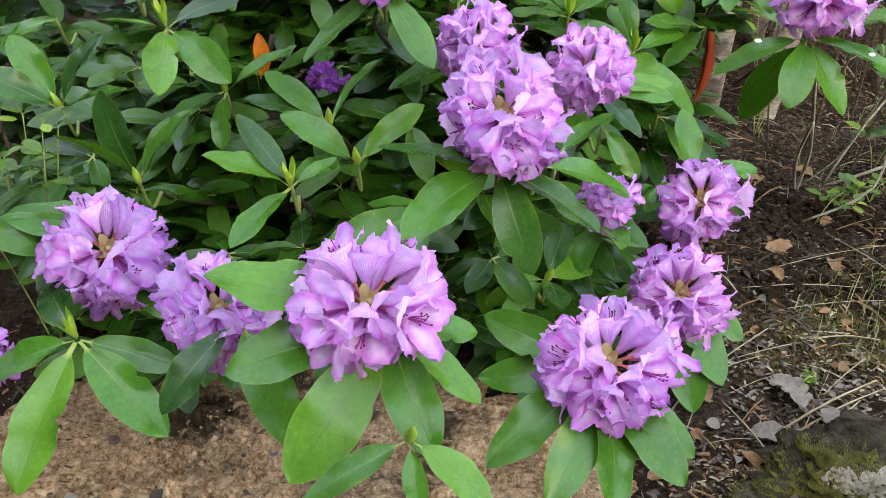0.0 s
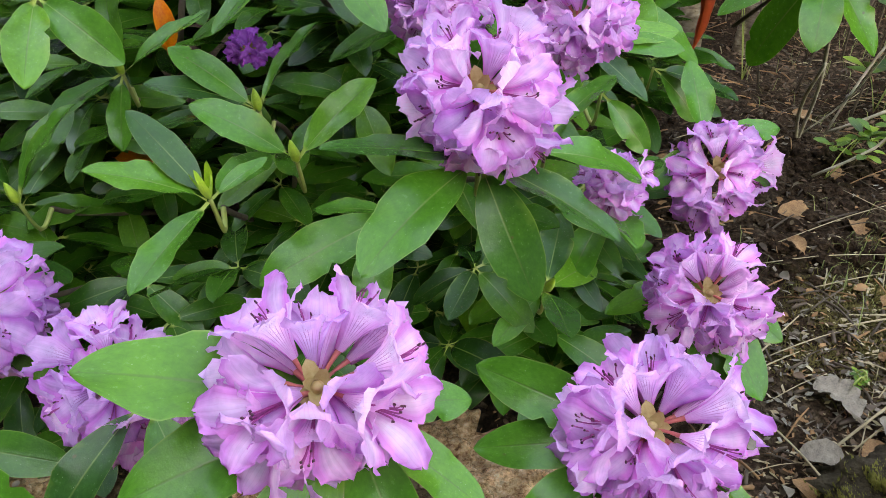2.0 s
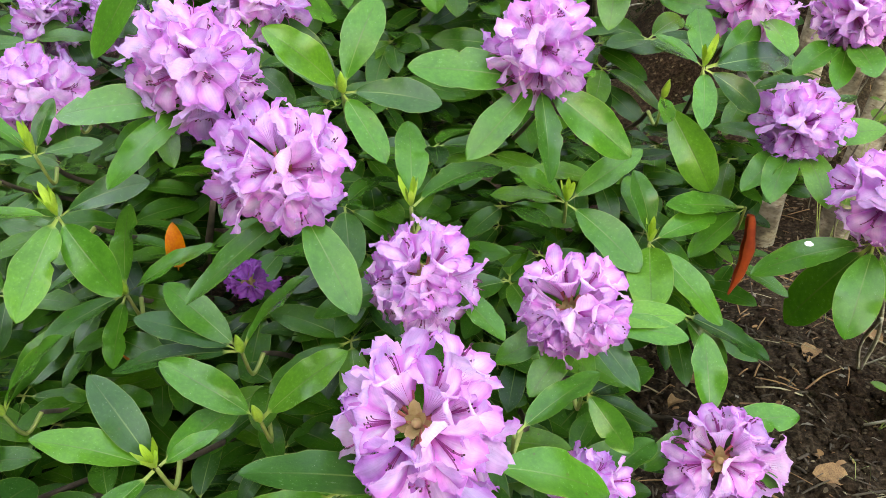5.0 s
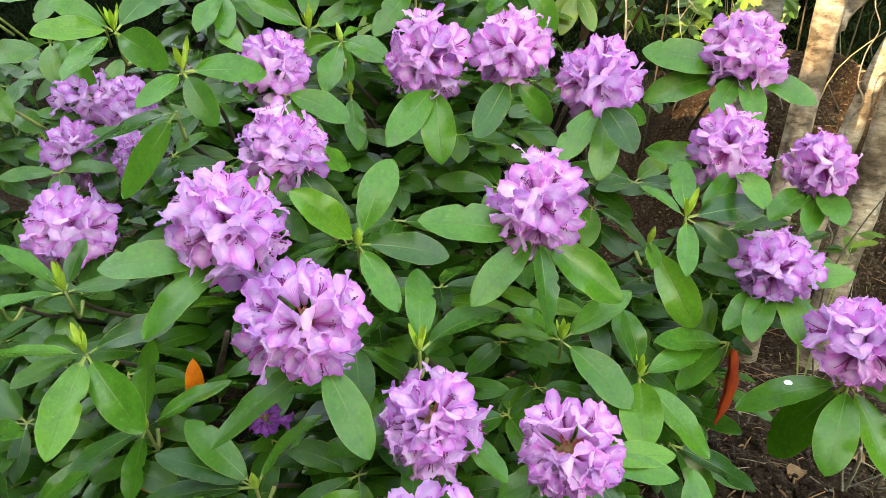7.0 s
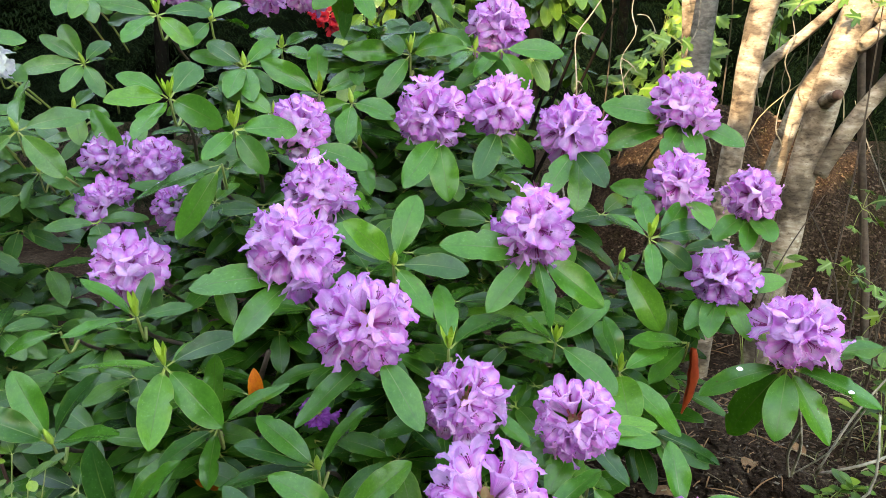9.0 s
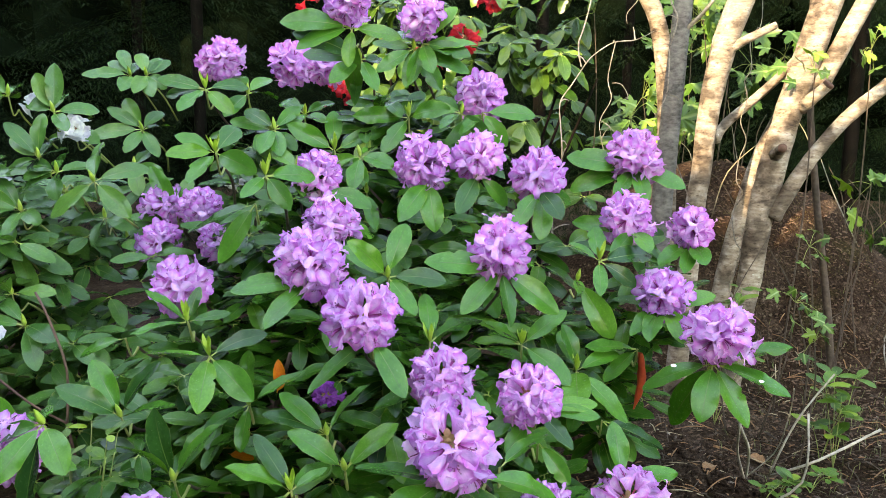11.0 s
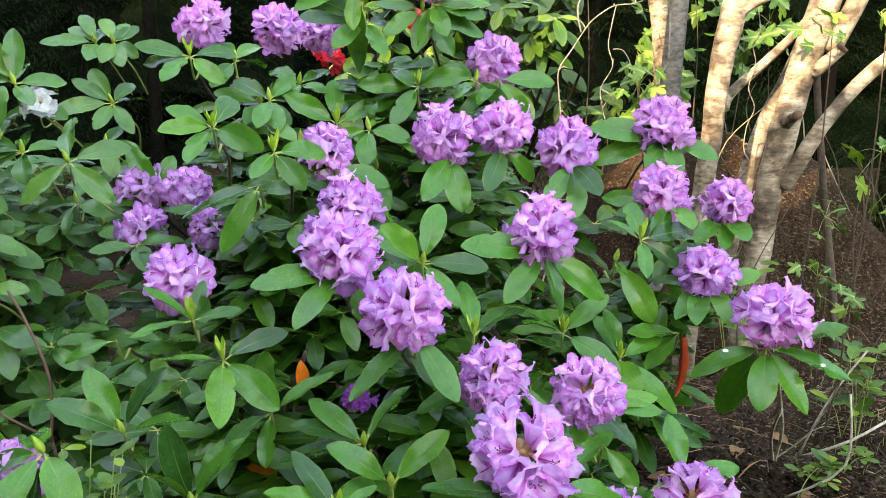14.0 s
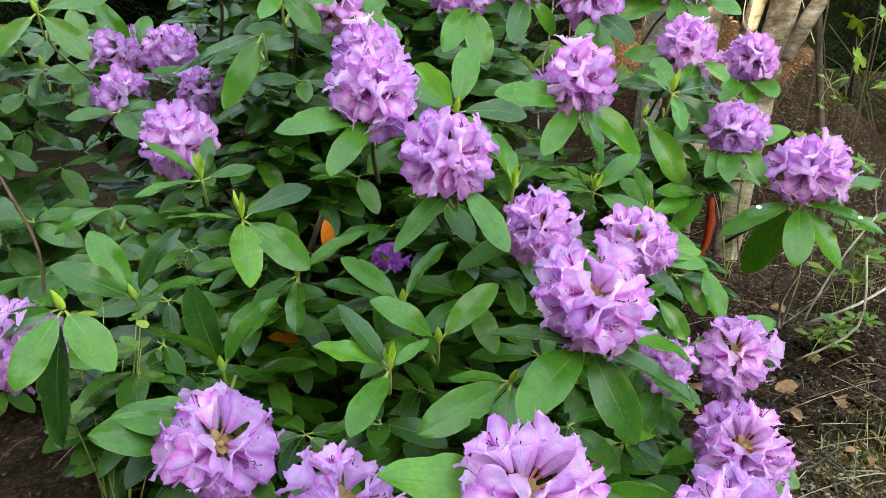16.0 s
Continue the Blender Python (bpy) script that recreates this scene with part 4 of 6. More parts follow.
dome((-0.457, 0.921, 0.332), 0.0899, 1)
dome((-0.683, 2.146, 1.275), 0.0803)
dome((-0.521, 2.411, 1.286), 0.0875)
dome((-0.362, 2.178, 1.253), 0.0711)
dome((0.143, 2.059, 1.156), 0.0893)
dome((-0.249, 1.950, 1.424), 0.0789)
dome((-0.038, 1.973, 1.384), 0.0757)
dome((-0.742, 1.013, 0.457), 0.0717)
dome((0.187, 0.703, 0.302), 0.0853, 1)
dome((0.269, 1.119, 0.316), 0.0523)
dome((-0.619, 0.813, 0.220), 0.0596)
truss((-0.205, 1.310, 0.462), 0.70, (0.0, -0.4, 0.8), bush, LILAC_BUD, 15, 8, 105)

# inner foliage: whorls under and behind the outer ones, shade painted into their leaves
def inner_foliage():
    fr = random.Random(21)
    pieces = []
    outer = list(shoots)
    for k in range(1300):
        p = fr.choice(outer)
        near = sorted(outer, key=lambda s: (s - p).length)[1:7]
        q = p.lerp(fr.choice(near), fr.uniform(0.15, 0.75))
        q = q + Vector((fr.uniform(-0.05, 0.05), fr.uniform(0.05, 0.28), -fr.uniform(0.11, 0.40)))
        if q.z < 0.05 or (q.y < 0.98 and q.z < 0.30) or (q.x > 0.55 and q.y > 1.5 and q.z < 0.45) or (q.x > 0.5 and q.z < 0.25) or (q.x > 0.34 and q.y > 1.22 and q.z < 0.38):
            continue
        if q.y < 1.2 and fr.random() < 0.55:
            continue
        if (q - Vector((-0.2, 1.3, 0.46))).length < 0.13:
            continue
        if fr.random() < 0.35:
            q.z *= fr.uniform(0.45, 0.9)
        turn = fr.uniform(0, 360)
        for j in range(fr.randint(4, 6)):
            d = direction(turn + 68 * j + fr.uniform(-15, 15), fr.uniform(-35, 15))
            v, f, u = PLAIN_LEAVES[fr.randrange(9)]
            m = leaf_pose(q, d, Vector((fr.uniform(-0.3, 0.3), (-0.8 if q.z > 0.7 else -0.3) + fr.uniform(-0.3, 0.3), 0.9)), fr.uniform(0.10, 0.14), fr.uniform(0.82, 1.0))
            pieces.append((bent(v, m), f, u, 0))
    V, F, U, S = joined(pieces)
    me = mesh_of("inner_foliage", V - np.array(bush.matrix_basis.translation), F, [LEAF_SHADE], U, S)
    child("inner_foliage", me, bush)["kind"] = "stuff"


inner_foliage()


def limbs():
    """Old grey-brown limbs low inside the bush."""
    fr = random.Random(8)
    for r in (ROOTS[0], ROOTS[2]):
        for k in range(3):
            top = r + Vector((fr.uniform(-0.35, 0.35), fr.uniform(-0.25, 0.15), fr.uniform(0.3, 0.6)))
            mid = r.lerp(top, 0.5) + Vector((fr.uniform(-0.08, 0.08), fr.uniform(-0.08, 0.08), 0.03))
            v, f, u = tube([r - Vector((0, 0, 0.03)), mid, top], [0.012, 0.009, 0.005], 7, 0.1, k)
            child("branch", mesh_of("branch", v - np.array(bush.matrix_basis.translation), f, [TWIG], u), bush)


limbs()

# ---- white rhododendron beside it ----
white_bush = thing("white_rhododendron", (-1.25, 2.05, 0.0), "rhododendron with blue-green leaves and fading white flowers", "shrub")
WHITE_LEAF = leaf_meshes(LEAF_WHITE, "leaf")
WHITE_FLOWER = flower_meshes(PETAL_WHITE, "flower", 3, wide=0.042, deep=0.038, stamens=False)
WROOTS = [Vector((-1.25, 2.05, 0.0)), Vector((-0.95, 1.75, 0.0))]


def loose_shoot(at, n, parent, meshes, cm=(10, 14), el=(-25, 25), tip="bud", roots=WROOTS):
    turn = rng.uniform(0, 360)
    leaves = [(turn + 360 / n * k + rng.uniform(-18, 18), rng.uniform(*el), rng.uniform(*cm)) for k in range(n)]
    keep = len(shoots)
    shoot(at, leaves, tip, parent, meshes, Vector((rng.uniform(-0.15, 0.15), -0.5, 0.85)).normalized(), False)
    del shoots[keep:]
    stem(parent, Vector(at), Vector((0, -0.2, 0.95)), 0.0024, roots, (GREENSTEM, GREENSTEM))


def white_shoot(at, leaves):
    keep = len(shoots)
    shoot(at, leaves, "bud", white_bush, WHITE_LEAF, Vector((0, -0.35, 0.93)), False)
    del shoots[keep:]
    stem(white_bush, Vector(at), Vector((0, -0.2, 0.95)), 0.0024, WROOTS, (GREENSTEM, GREENSTEM))


white_shoot((-1.271, 1.950, 1.149), [(138, 24, 13.5), (164, 1, 13.5), (111, -1, 13.5), (-78, -23, 13.5), (106, 15, 13.5)])
white_shoot((-1.136, 1.950, 1.102), [(95, 80, 14.3), (153, 56, 13.5), (-46, -24, 13.5), (51, 3, 13.5), (104, 24, 13.5), (149, 16, 13.5)])
white_shoot((-1.151, 1.880, 0.968), [(98, 68, 13.5), (154, 25, 13.5), (-180, 47, 13.5), (171, -22, 13.5), (86, 9, 13.5), (93, 25, 13.5)])
white_shoot((-1.078, 1.840, 0.929), [(67, 5, 13.5), (167, -23, 13.5), (-61, -31, 13.5), (151, 6, 13.5), (107, 21, 13.5), (161, -8, 13.5)])
white_shoot((-0.926, 1.751, 0.910), [(106, 37, 16.7), (20, 12, 14.4), (-161, -41, 14.8), (-7, -44, 13.9)])
white_shoot((-1.204, 1.860, 0.814), [(-161, 1, 13.5), (80, 6, 13.5), (-79, -25, 13.5), (-39, -12, 13.5), (149, 42, 13.5), (-174, 28, 13.5), (123, 23, 13.5)])
white_shoot((-1.269, 1.800, 0.759), [(-14, -35, 13.5), (154, 0, 13.5), (-83, -32, 13.5), (-71, -55, 13.5), (94, 4, 13.5), (157, 31, 13.5)])
white_shoot((-1.354, 1.950, 0.931), [(155, 2, 13.5), (130, 27, 13.5), (101, 15, 13.5), (-76, -15, 13.5), (-33, -6, 13.5)])
white_shoot((-1.097, 2.400, 1.243), [(-167, -1, 15.9), (131, 43, 13.5), (148, 22, 13.5), (-81, -27, 13.5), (99, 22, 13.5)])
white_shoot((-1.049, 2.420, 1.244), [(122, 38, 13.5), (70, 27, 13.5), (-58, -35, 13.5), (-37, -21, 13.5), (88, 32, 13.5), (-89, -29, 13.5)])
white_shoot((-1.021, 2.300, 1.053), [(-179, 32, 13.5), (-40, -42, 13.5), (-168, -8, 17.1), (-97, -34, 13.5), (150, 50, 13.5), (78, 27, 13.5), (61, 4, 13.5)])
white_shoot((-1.279, 1.750, 0.822), [(137, 42, 13.5), (164, -9, 13.5), (-52, -38, 13.5), (-78, -28, 13.5), (106, 12, 13.5)])
white_shoot((-1.073, 1.620, 0.533), [(-31, -11, 13.5), (-169, 8, 13.5), (154, 28, 13.5), (-46, -50, 13.5), (-117, -35, 13.8)])
white_shoot((-1.231, 1.850, 0.711), [(-114, -51, 17.5), (-19, -58, 15.3), (22, -31, 17.7), (55, 7, 13.5), (-82, -28, 13.5), (-34, -2, 13.5)])
white_shoot((-1.048, 2.050, 0.774), [(166, -10, 13.5), (-83, -33, 13.5), (-27, -12, 13.5), (97, 28, 13.5)])
white_shoot((-1.296, 1.700, 0.589), [(-18, -23, 13.5), (149, -7, 13.5), (-45, -33, 13.5), (98, 9, 13.5)])
white_shoot((-1.152, 2.100, 1.043), [(-34, -15, 13.5), (132, 16, 13.5), (159, -16, 13.5), (91, 20, 13.5)])
white_shoot((-1.013, 2.200, 0.930), [(150, -18, 13.5), (-26, -7, 13.5), (-59, -41, 13.5), (86, 23, 13.5)])
for p in ((-1.38, 1.85, 0.55), (-1.15, 1.7, 0.6), (-1.25, 1.6, 0.45), (-1.5, 1.8, 0.7), (-1.0, 1.75, 0.45), (-1.2, 2.1, 0.85), (-1.4, 2.1, 0.9), (-1.0, 2.1, 0.7), (-1.3, 2.0, 0.7)):
    loose_shoot(p, rng.randint(6, 8), white_bush, WHITE_LEAF)
truss((-1.09, 1.99, 1.05), 0.75, (0.2, -0.5, 0.6), white_bush, WHITE_FLOWER, 7, 30, 120)
truss((-1.23, 2.02, 1.13), 0.6, (0.0, -0.5, 0.6), white_bush, WHITE_FLOWER, 4, 30, 100)
truss((-1.34, 1.98, 0.86), 0.7, (-0.2, -0.7, 0.4), white_bush, WHITE_FLOWER, 5, 30, 110)
truss((-0.72, 2.33, 0.87), 0.6, (0.0, -0.6, 0.5), white_bush, WHITE_FLOWER, 4, 30, 100)
truss((-1.15, 1.55, 0.52), 0.75, (0.3, -0.6, 0.4), white_bush, WHITE_FLOWER, 6, 30, 110)
for pts, r in ((((-0.91, 1.5, 0.30), (-0.90, 1.5, 0.45), (-0.95, 1.52, 0.58), (-0.99, 1.54, 0.64)), 0.006), (((-0.91, 1.5, 0.31), (-1.0, 1.5, 0.36), (-1.12, 1.5, 0.46)), 0.0055), (((-0.91, 1.5, 0.31), (-0.90, 1.55, 0.1), (-0.92, 1.65, -0.02)), 0.007)):
    v, f, u = tube(pts, [r * 0.55] * len(pts), 7, 0.08)
    child("branch", mesh_of("branch", v - np.array(white_bush.matrix_basis.translation), f, [REDSTEM], u), white_bush)

def white_foliage():
    fr = random.Random(41)
    pieces = []
    for k in range(230):
        q = Vector((fr.gauss(-1.35, 0.24), fr.gauss(2.15, 0.16), fr.uniform(0.12, 0.88)))
        if (q.x > -0.85 and q.z > 0.75) or (q.z < 0.6 and q.x > -1.3 and fr.random() < 0.75):
            continue
        turn = fr.uniform(0, 360)
        for j in range(fr.randint(5, 6)):
            d = direction(turn + 68 * j + fr.uniform(-15, 15), fr.uniform(-40, 20))
            v, f, u = PLAIN_LEAVES[fr.randrange(9)]
            pieces.append((bent(v, leaf_pose(q, d, Vector((fr.uniform(-0.4, 0.4), -0.4, 0.8)), fr.uniform(0.10, 0.14), 1.0)), f, u, 0))
    for k in range(75):
        q = Vector((fr.uniform(-1.15, -0.66), fr.uniform(1.6, 2.15), fr.uniform(0.08, 0.48)))
        turn = fr.uniform(0, 360)
        for j in range(5):
            d = direction(turn + 72 * j + fr.uniform(-15, 15), fr.uniform(-40, 15))
            v, f, u = PLAIN_LEAVES[fr.randrange(9)]
            pieces.append((bent(v, leaf_pose(q, d, Vector((fr.uniform(-0.4, 0.4), -0.4, 0.8)), fr.uniform(0.10, 0.14), 1.0)), f, u, 0))
    V, F, U, S = joined(pieces)
    child("foliage", mesh_of("foliage", V - np.array(white_bush.matrix_basis.translation), F, [LEAF_WFILL], U, S), white_bush)["kind"] = "stuff"


white_foliage()

# ---- red rhododendron in the sun behind ----
red_bush = thing("red_rhododendron", (0.1, 3.35, 0.0), "tall rhododendron with sunlit yellow-green leaves and red flowers", "shrub")
RED_FLOWER = flower_meshes(PETAL_RED, "flower", 3, wide=0.03)
for p in ((-0.61, 3.1, 1.64), (-0.36, 3.12, 1.70), (0.19, 3.1, 1.61), (0.33, 3.12, 1.72), (0.57, 3.1, 1.69), (-0.19, 3.1, 1.73), (-0.39, 2.75, 1.22), (-0.06, 2.75, 1.33), (0.40, 3.15, 1.75), (0.08, 3.05, 1.45)):
    truss(p, 0.85, (0.0, -0.5, 0.6), red_bush, RED_FLOWER, 9, 25, 115)


def red_foliage():
    fr = random.Random(31)
    pieces = []
    for k in range(105):
        q = Vector((fr.uniform(-0.38, 0.66), fr.uniform(3.05, 3.6), fr.uniform(0.75, 1.85)))
        turn = fr.uniform(0, 360)
        for j in range(fr.randint(4, 6)):
            d = direction(turn + 68 * j + fr.uniform(-15, 15), fr.uniform(-70, 0))
            v, f, u = PLAIN_LEAVES[fr.randrange(9)]
            pieces.append((bent(v, leaf_pose(q, d, Vector((fr.uniform(-0.4, 0.4), -0.5, 0.8)), fr.uniform(0.10, 0.17), 1.0)), f, u, 0))
    V, F, U, S = joined(pieces)
    child("foliage", mesh_of("foliage", V - np.array(red_bush.matrix_basis.translation), F, [LEAF_RED], U, S), red_bush)["kind"] = "stuff"
    for k in range(9):
        x = fr.uniform(-0.5, 0.7)
        v, f, u = tube([(0.1, 3.35, -0.02), (x * 0.6, 3.35, 0.6), (x, 3.2, 1.3)], [0.014, 0.01, 0.005], 6, 0.1, k)
        # these branches take the bark that has shade painted in
        child("branch", mesh_of("branch", v - np.array(red_bush.matrix_basis.translation), f, [SHADEBARK], u), red_bush)


red_foliage()

# ---- trees ----
def tree(name, label, at, parts, group="trees behind the shrubs"):
    """parts: (part name, points, radii, material)"""
    t = thing(name, at, label, "tree", group)
    for k, (part, pts, radii, mat) in enumerate(parts):
        v, f, u = tube(pts, radii, 14 if max(radii) > 0.03 else 7, 0.05, k)
        child(part, mesh_of(part, v - np.array(at), f, [mat], u), t)
    return t


def cut_end(parent, at, way, r):
    """The sawn face of a stub."""
    v, f, u = tube([Vector(at), Vector(at) + Vector(way).normalized() * 0.012], [r * 1.04, r * 0.98], 14)
    child("cut_face", mesh_of("cut_face", v - np.array(parent.matrix_basis.translation), f, [CUT], u), parent, None, "brown sawn end of a branch")


CUT = plain_material("sawn_wood", (0.05, 0.024, 0.016), (0.14, 0.07, 0.045), 60, 0.8)
tree("slim_tree", "slim pale trunk lit by the low sun", (1.03, 3.2, 0.0), [
    ("trunk", [(1.03, 3.2, -0.05), (1.02, 3.2, 0.66), (0.985, 3.2, 1.27), (0.93, 3.2, 1.56), (0.84, 3.2, 1.75), (0.7, 3.25, 2.3)], [0.0473, 0.043, 0.0396, 0.0378, 0.0361, 0.0258], BARK)])
tree("grey_tree", "grey smooth trunk standing in shade", (0.95, 3.07, 0.0), [
    ("trunk", [(0.94, 3.07, -0.05), (0.96, 3.07, 0.68), (0.975, 3.07, 1.0), (1.0, 3.07, 1.45), (1.02, 3.07, 1.8), (1.06, 3.1, 2.6)], [0.0516, 0.0464, 0.0439, 0.0404, 0.0387, 0.0301], GREYBARK),
    ("branch", [(1.0, 3.07, 1.47), (1.07, 3.0, 1.55), (1.14, 2.95, 1.65), (1.22, 2.93, 1.75)], [0.011, 0.008, 0.006, 0.004], DEADWOOD)])
tree("leaning_tree", "pale-barked trunk in warm low sunlight", (0.93, 2.62, 0.0), [
    ("trunk", [(0.93, 2.62, -0.05), (0.965, 2.6, 0.71), (0.985, 2.6, 0.92), (1.0, 2.6, 1.15), (1.045, 2.6, 1.39), (1.11, 2.6, 1.59), (1.17, 2.6, 1.8), (1.3, 2.6, 2.4)], [0.043, 0.0378, 0.0361, 0.0396, 0.0464, 0.0464, 0.043, 0.0344], BARK),
    ("branch_stub", [(1.05, 2.58, 1.36), (1.12, 2.57, 1.40), (1.21, 2.56, 1.445)], [0.0206, 0.0163, 0.0138], BARK)])
big = tree("forked_tree", "thick pale-barked trunk with lopped branches", (1.13, 2.62, 0.0), [
    ("trunk", [(1.13, 2.62, -0.05), (1.17, 2.62, 0.3), (1.2, 2.62, 0.5), (1.22, 2.62, 0.73), (1.255, 2.62, 0.92), (1.29, 2.62, 1.09), (1.36, 2.62, 1.35), (1.43, 2.62, 1.59), (1.5, 2.62, 1.8), (1.7, 2.65, 2.5)], [0.0488, 0.0444, 0.0444, 0.0473, 0.0518, 0.0488, 0.0532, 0.0518, 0.0488, 0.037], BARK),
    ("branch", [(1.26, 2.6, 0.74), (1.30, 2.59, 0.82), (1.38, 2.58, 0.965), (1.49, 2.57, 1.11), (1.63, 2.56, 1.24), (1.95, 2.55, 1.5)], [0.0344, 0.0292, 0.0258, 0.0249, 0.0241, 0.0206], BARK),
    ("branch", [(1.17, 2.92, 0.2), (1.2, 2.9, 0.46), (1.23, 2.9, 0.63), (1.30, 2.9, 0.93), (1.38, 2.85, 1.18), (1.45, 2.8, 1.45)], [0.043, 0.0378, 0.0361, 0.031, 0.0241, 0.0206], BARK),
    ("branch", [(1.05, 2.66, 1.03), (1.10, 2.72, 1.09), (1.22, 2.72, 1.2), (1.35, 2.70, 1.34), (1.42, 2.66, 1.5)], [0.0189, 0.0189, 0.0181, 0.0172, 0.0206], BARK),
    ("branch_stub", [(1.25, 2.58, 0.98), (1.235, 2.50, 1.0), (1.225, 2.46, 1.005)], [0.026, 0.0172, 0.0155], BARK),
    ("branch", [(1.399, 2.61, 1.226), (1.542, 2.58, 1.556), (1.727, 2.55, 1.961)], [0.036, 0.032, 0.024], BARK),
    ("branch_stub", [(1.33, 2.6, 1.15), (1.375, 2.56, 1.20), (1.40, 2.54, 1.23)], [0.03, 0.022, 0.02], BARK)])
cut_end(big, (1.2255, 2.465, 1.005), (-0.3, -1, 0.1), 0.016)
cut_end(big, (1.40, 2.54, 1.23), (0.5, -0.5, 0.7), 0.0205)
tree("thin_sapling", "thin bare grey-brown stem", (1.62, 2.8, 0.0), [("trunk", [(1.64, 2.8, -0.02), (1.6, 2.8, 0.3), (1.55, 2.8, 0.58), (1.5, 2.8, 0.87), (1.455, 2.8, 1.2), (1.43, 2.8, 1.7)], [0.016, 0.016, 0.015, 0.014, 0.013, 0.01], TWIG)])


def dead_branches():
    fr = random.Random(4)
    b = thing("dead_branch", (0.5, 2.9, 0.0), "bare twiggy branch crusted with pale lichen", "branch")
    for pts, r in ([[(0.42, 2.95, 0.0), (0.47, 2.92, 0.8), (0.5, 2.9, 1.19), (0.56, 2.9, 1.34), (0.70, 2.9, 1.43), (0.86, 2.92, 1.47)], 0.009], [[(0.56, 2.9, 1.33), (0.55, 2.88, 1.5), (0.62, 2.86, 1.7), (0.66, 2.86, 1.8)], 0.007],
                   [[(0.70, 2.9, 1.42), (0.69, 2.88, 1.25), (0.66, 2.87, 1.1), (0.67, 2.86, 0.95)], 0.005], [[(0.69, 2.88, 1.27), (0.74, 2.86, 1.2), (0.75, 2.85, 1.16)], 0.004], [[(0.95, 3.0, 1.75), (0.96, 2.99, 1.4), (0.92, 2.98, 1.2), (0.88, 2.97, 1.0), (0.87, 2.96, 0.85)], 0.008],
                   [[(0.80, 2.95, 1.7), (0.78, 2.94, 1.6), (0.75, 2.94, 1.5)], 0.005], [[(1.17, 2.75, 0.3), (1.18, 2.72, 0.8), (1.15, 2.7, 1.1), (1.2, 2.7, 1.6)], 0.006]):
        line = []
        for p, q in zip(pts[:-1], pts[1:]):
            p, q = Vector(p), Vector(q)
            n = max(2, int((q - p).length / 0.07))
            for i in range(n):
                line.append(p.lerp(q, i / n) + Vector((fr.uniform(-1, 1), fr.uniform(-1, 1), fr.uniform(-1, 1))) * 0.02)
        line.append(Vector(pts[-1]))
        n = len(line)
        pieces = [tube(line, [r * 0.52 * (1 - 0.6 * i / n) for i in range(n)], 6, 0.3, 3) + (0,)]
        for i in range(3, n - 1):
            if fr.random() < 0.6:
                a = line[i]
                d = direction(fr.uniform(0, 360), fr.uniform(-40, 60)) * fr.uniform(0.02, 0.09)
                pieces.append(tube([a, a + d * 0.5 + Vector((0, 0, 0.008)), a + d], [r * 0.35, r * 0.28, r * 0.15], 5, 0.3, i) + (0,))
        V, F, U, S = joined(pieces)
        child("twig", mesh_of("twig", V - np.array(b.matrix_basis.translation), F, [DEADWOOD], U, S), b)
    return b


dead_branches()


def thicket():
    """Bare thin undergrowth twigs between the trunks."""
    fr = random.Random(14)
    pieces = []
    for k in range(45):
        x, y = fr.uniform(1.0, 2.4), fr.uniform(2.3, 4.2)
        p = Vector((x, y, ground_height(x, y)))
        d = Vector((fr.uniform(-0.5, 0.5), fr.uniform(-0.4, 0.3), fr.uniform(0.6, 1.0)))
        n = fr.uniform(0.15, 0.8)
        q = p + d * n * 0.5 + Vector((fr.uniform(-0.06, 0.06), 0, 0.03))
        v, f, u = tube([p, q, p + d * n + Vector((fr.uniform(-0.1, 0.1), 0, 0))], [0.003, 0.0024, 0.0012], 4, 0.1, k)
        pieces.append((v, f, u, fr.choice((0, 0, 0, 1, 2))))
    V, F, U, S = joined(pieces)
    tagged(new("undergrowth", mesh_of("undergrowth", V, F, [TWIG, DEADWOOD, STRAW], U, S)), "thin bare twigs and dry stalks among the trunks", "undergrowth", kind="stuff")


thicket()


def maple_form():
    """A five-lobed leaf with toothed lobes, its stalk at the origin, pointing along +y."""
    tips = [(-118, 0.50), (-62, 0.84), (0, 1.0), (62, 0.84), (118, 0.50)]
    ring = [(0.0, 0.0)]
    for i, (a, r) in enumerate(tips):
        for da, q in ((-21, 0.60), (-17, 0.74), (-12, 0.70), (-9, 0.86), (-5, 0.84), (0, 1.0), (5, 0.84), (9, 0.86), (12, 0.70), (17, 0.74), (21, 0.60)):
            b = radians(90 - (a + da))
            ring.append((r * q * math.cos(b), 0.3 + r * q * math.sin(b) * 0.9))
        if i < 4:
            b = radians(90 - (a + tips[i + 1][0]) / 2)
            ring.append((0.36 * math.cos(b), 0.3 + 0.36 * math.sin(b) * 0.9))
    V = [(0, 0.3, 0.0)] + [(x * 0.62, y * 0.62, 0.05 * math.sin(6 * x + 3 * y) - 0.10 * (x * x + (y - 0.3) ** 2)) for x, y in ring]
    n = len(ring)
    V[0] = (0, 0.19, 0.02)
    F = [(0, i + 2, i + 1) for i in range(n - 1)] + [(0, 1, n)]
    U = [(0.5 + 0.5 * x, 0.2 + 0.5 * y) for x, y, z in V]
    return mesh_of("maple_leaf", V, F, [MAPLE], U)


MAPLE_MESH = maple_form()


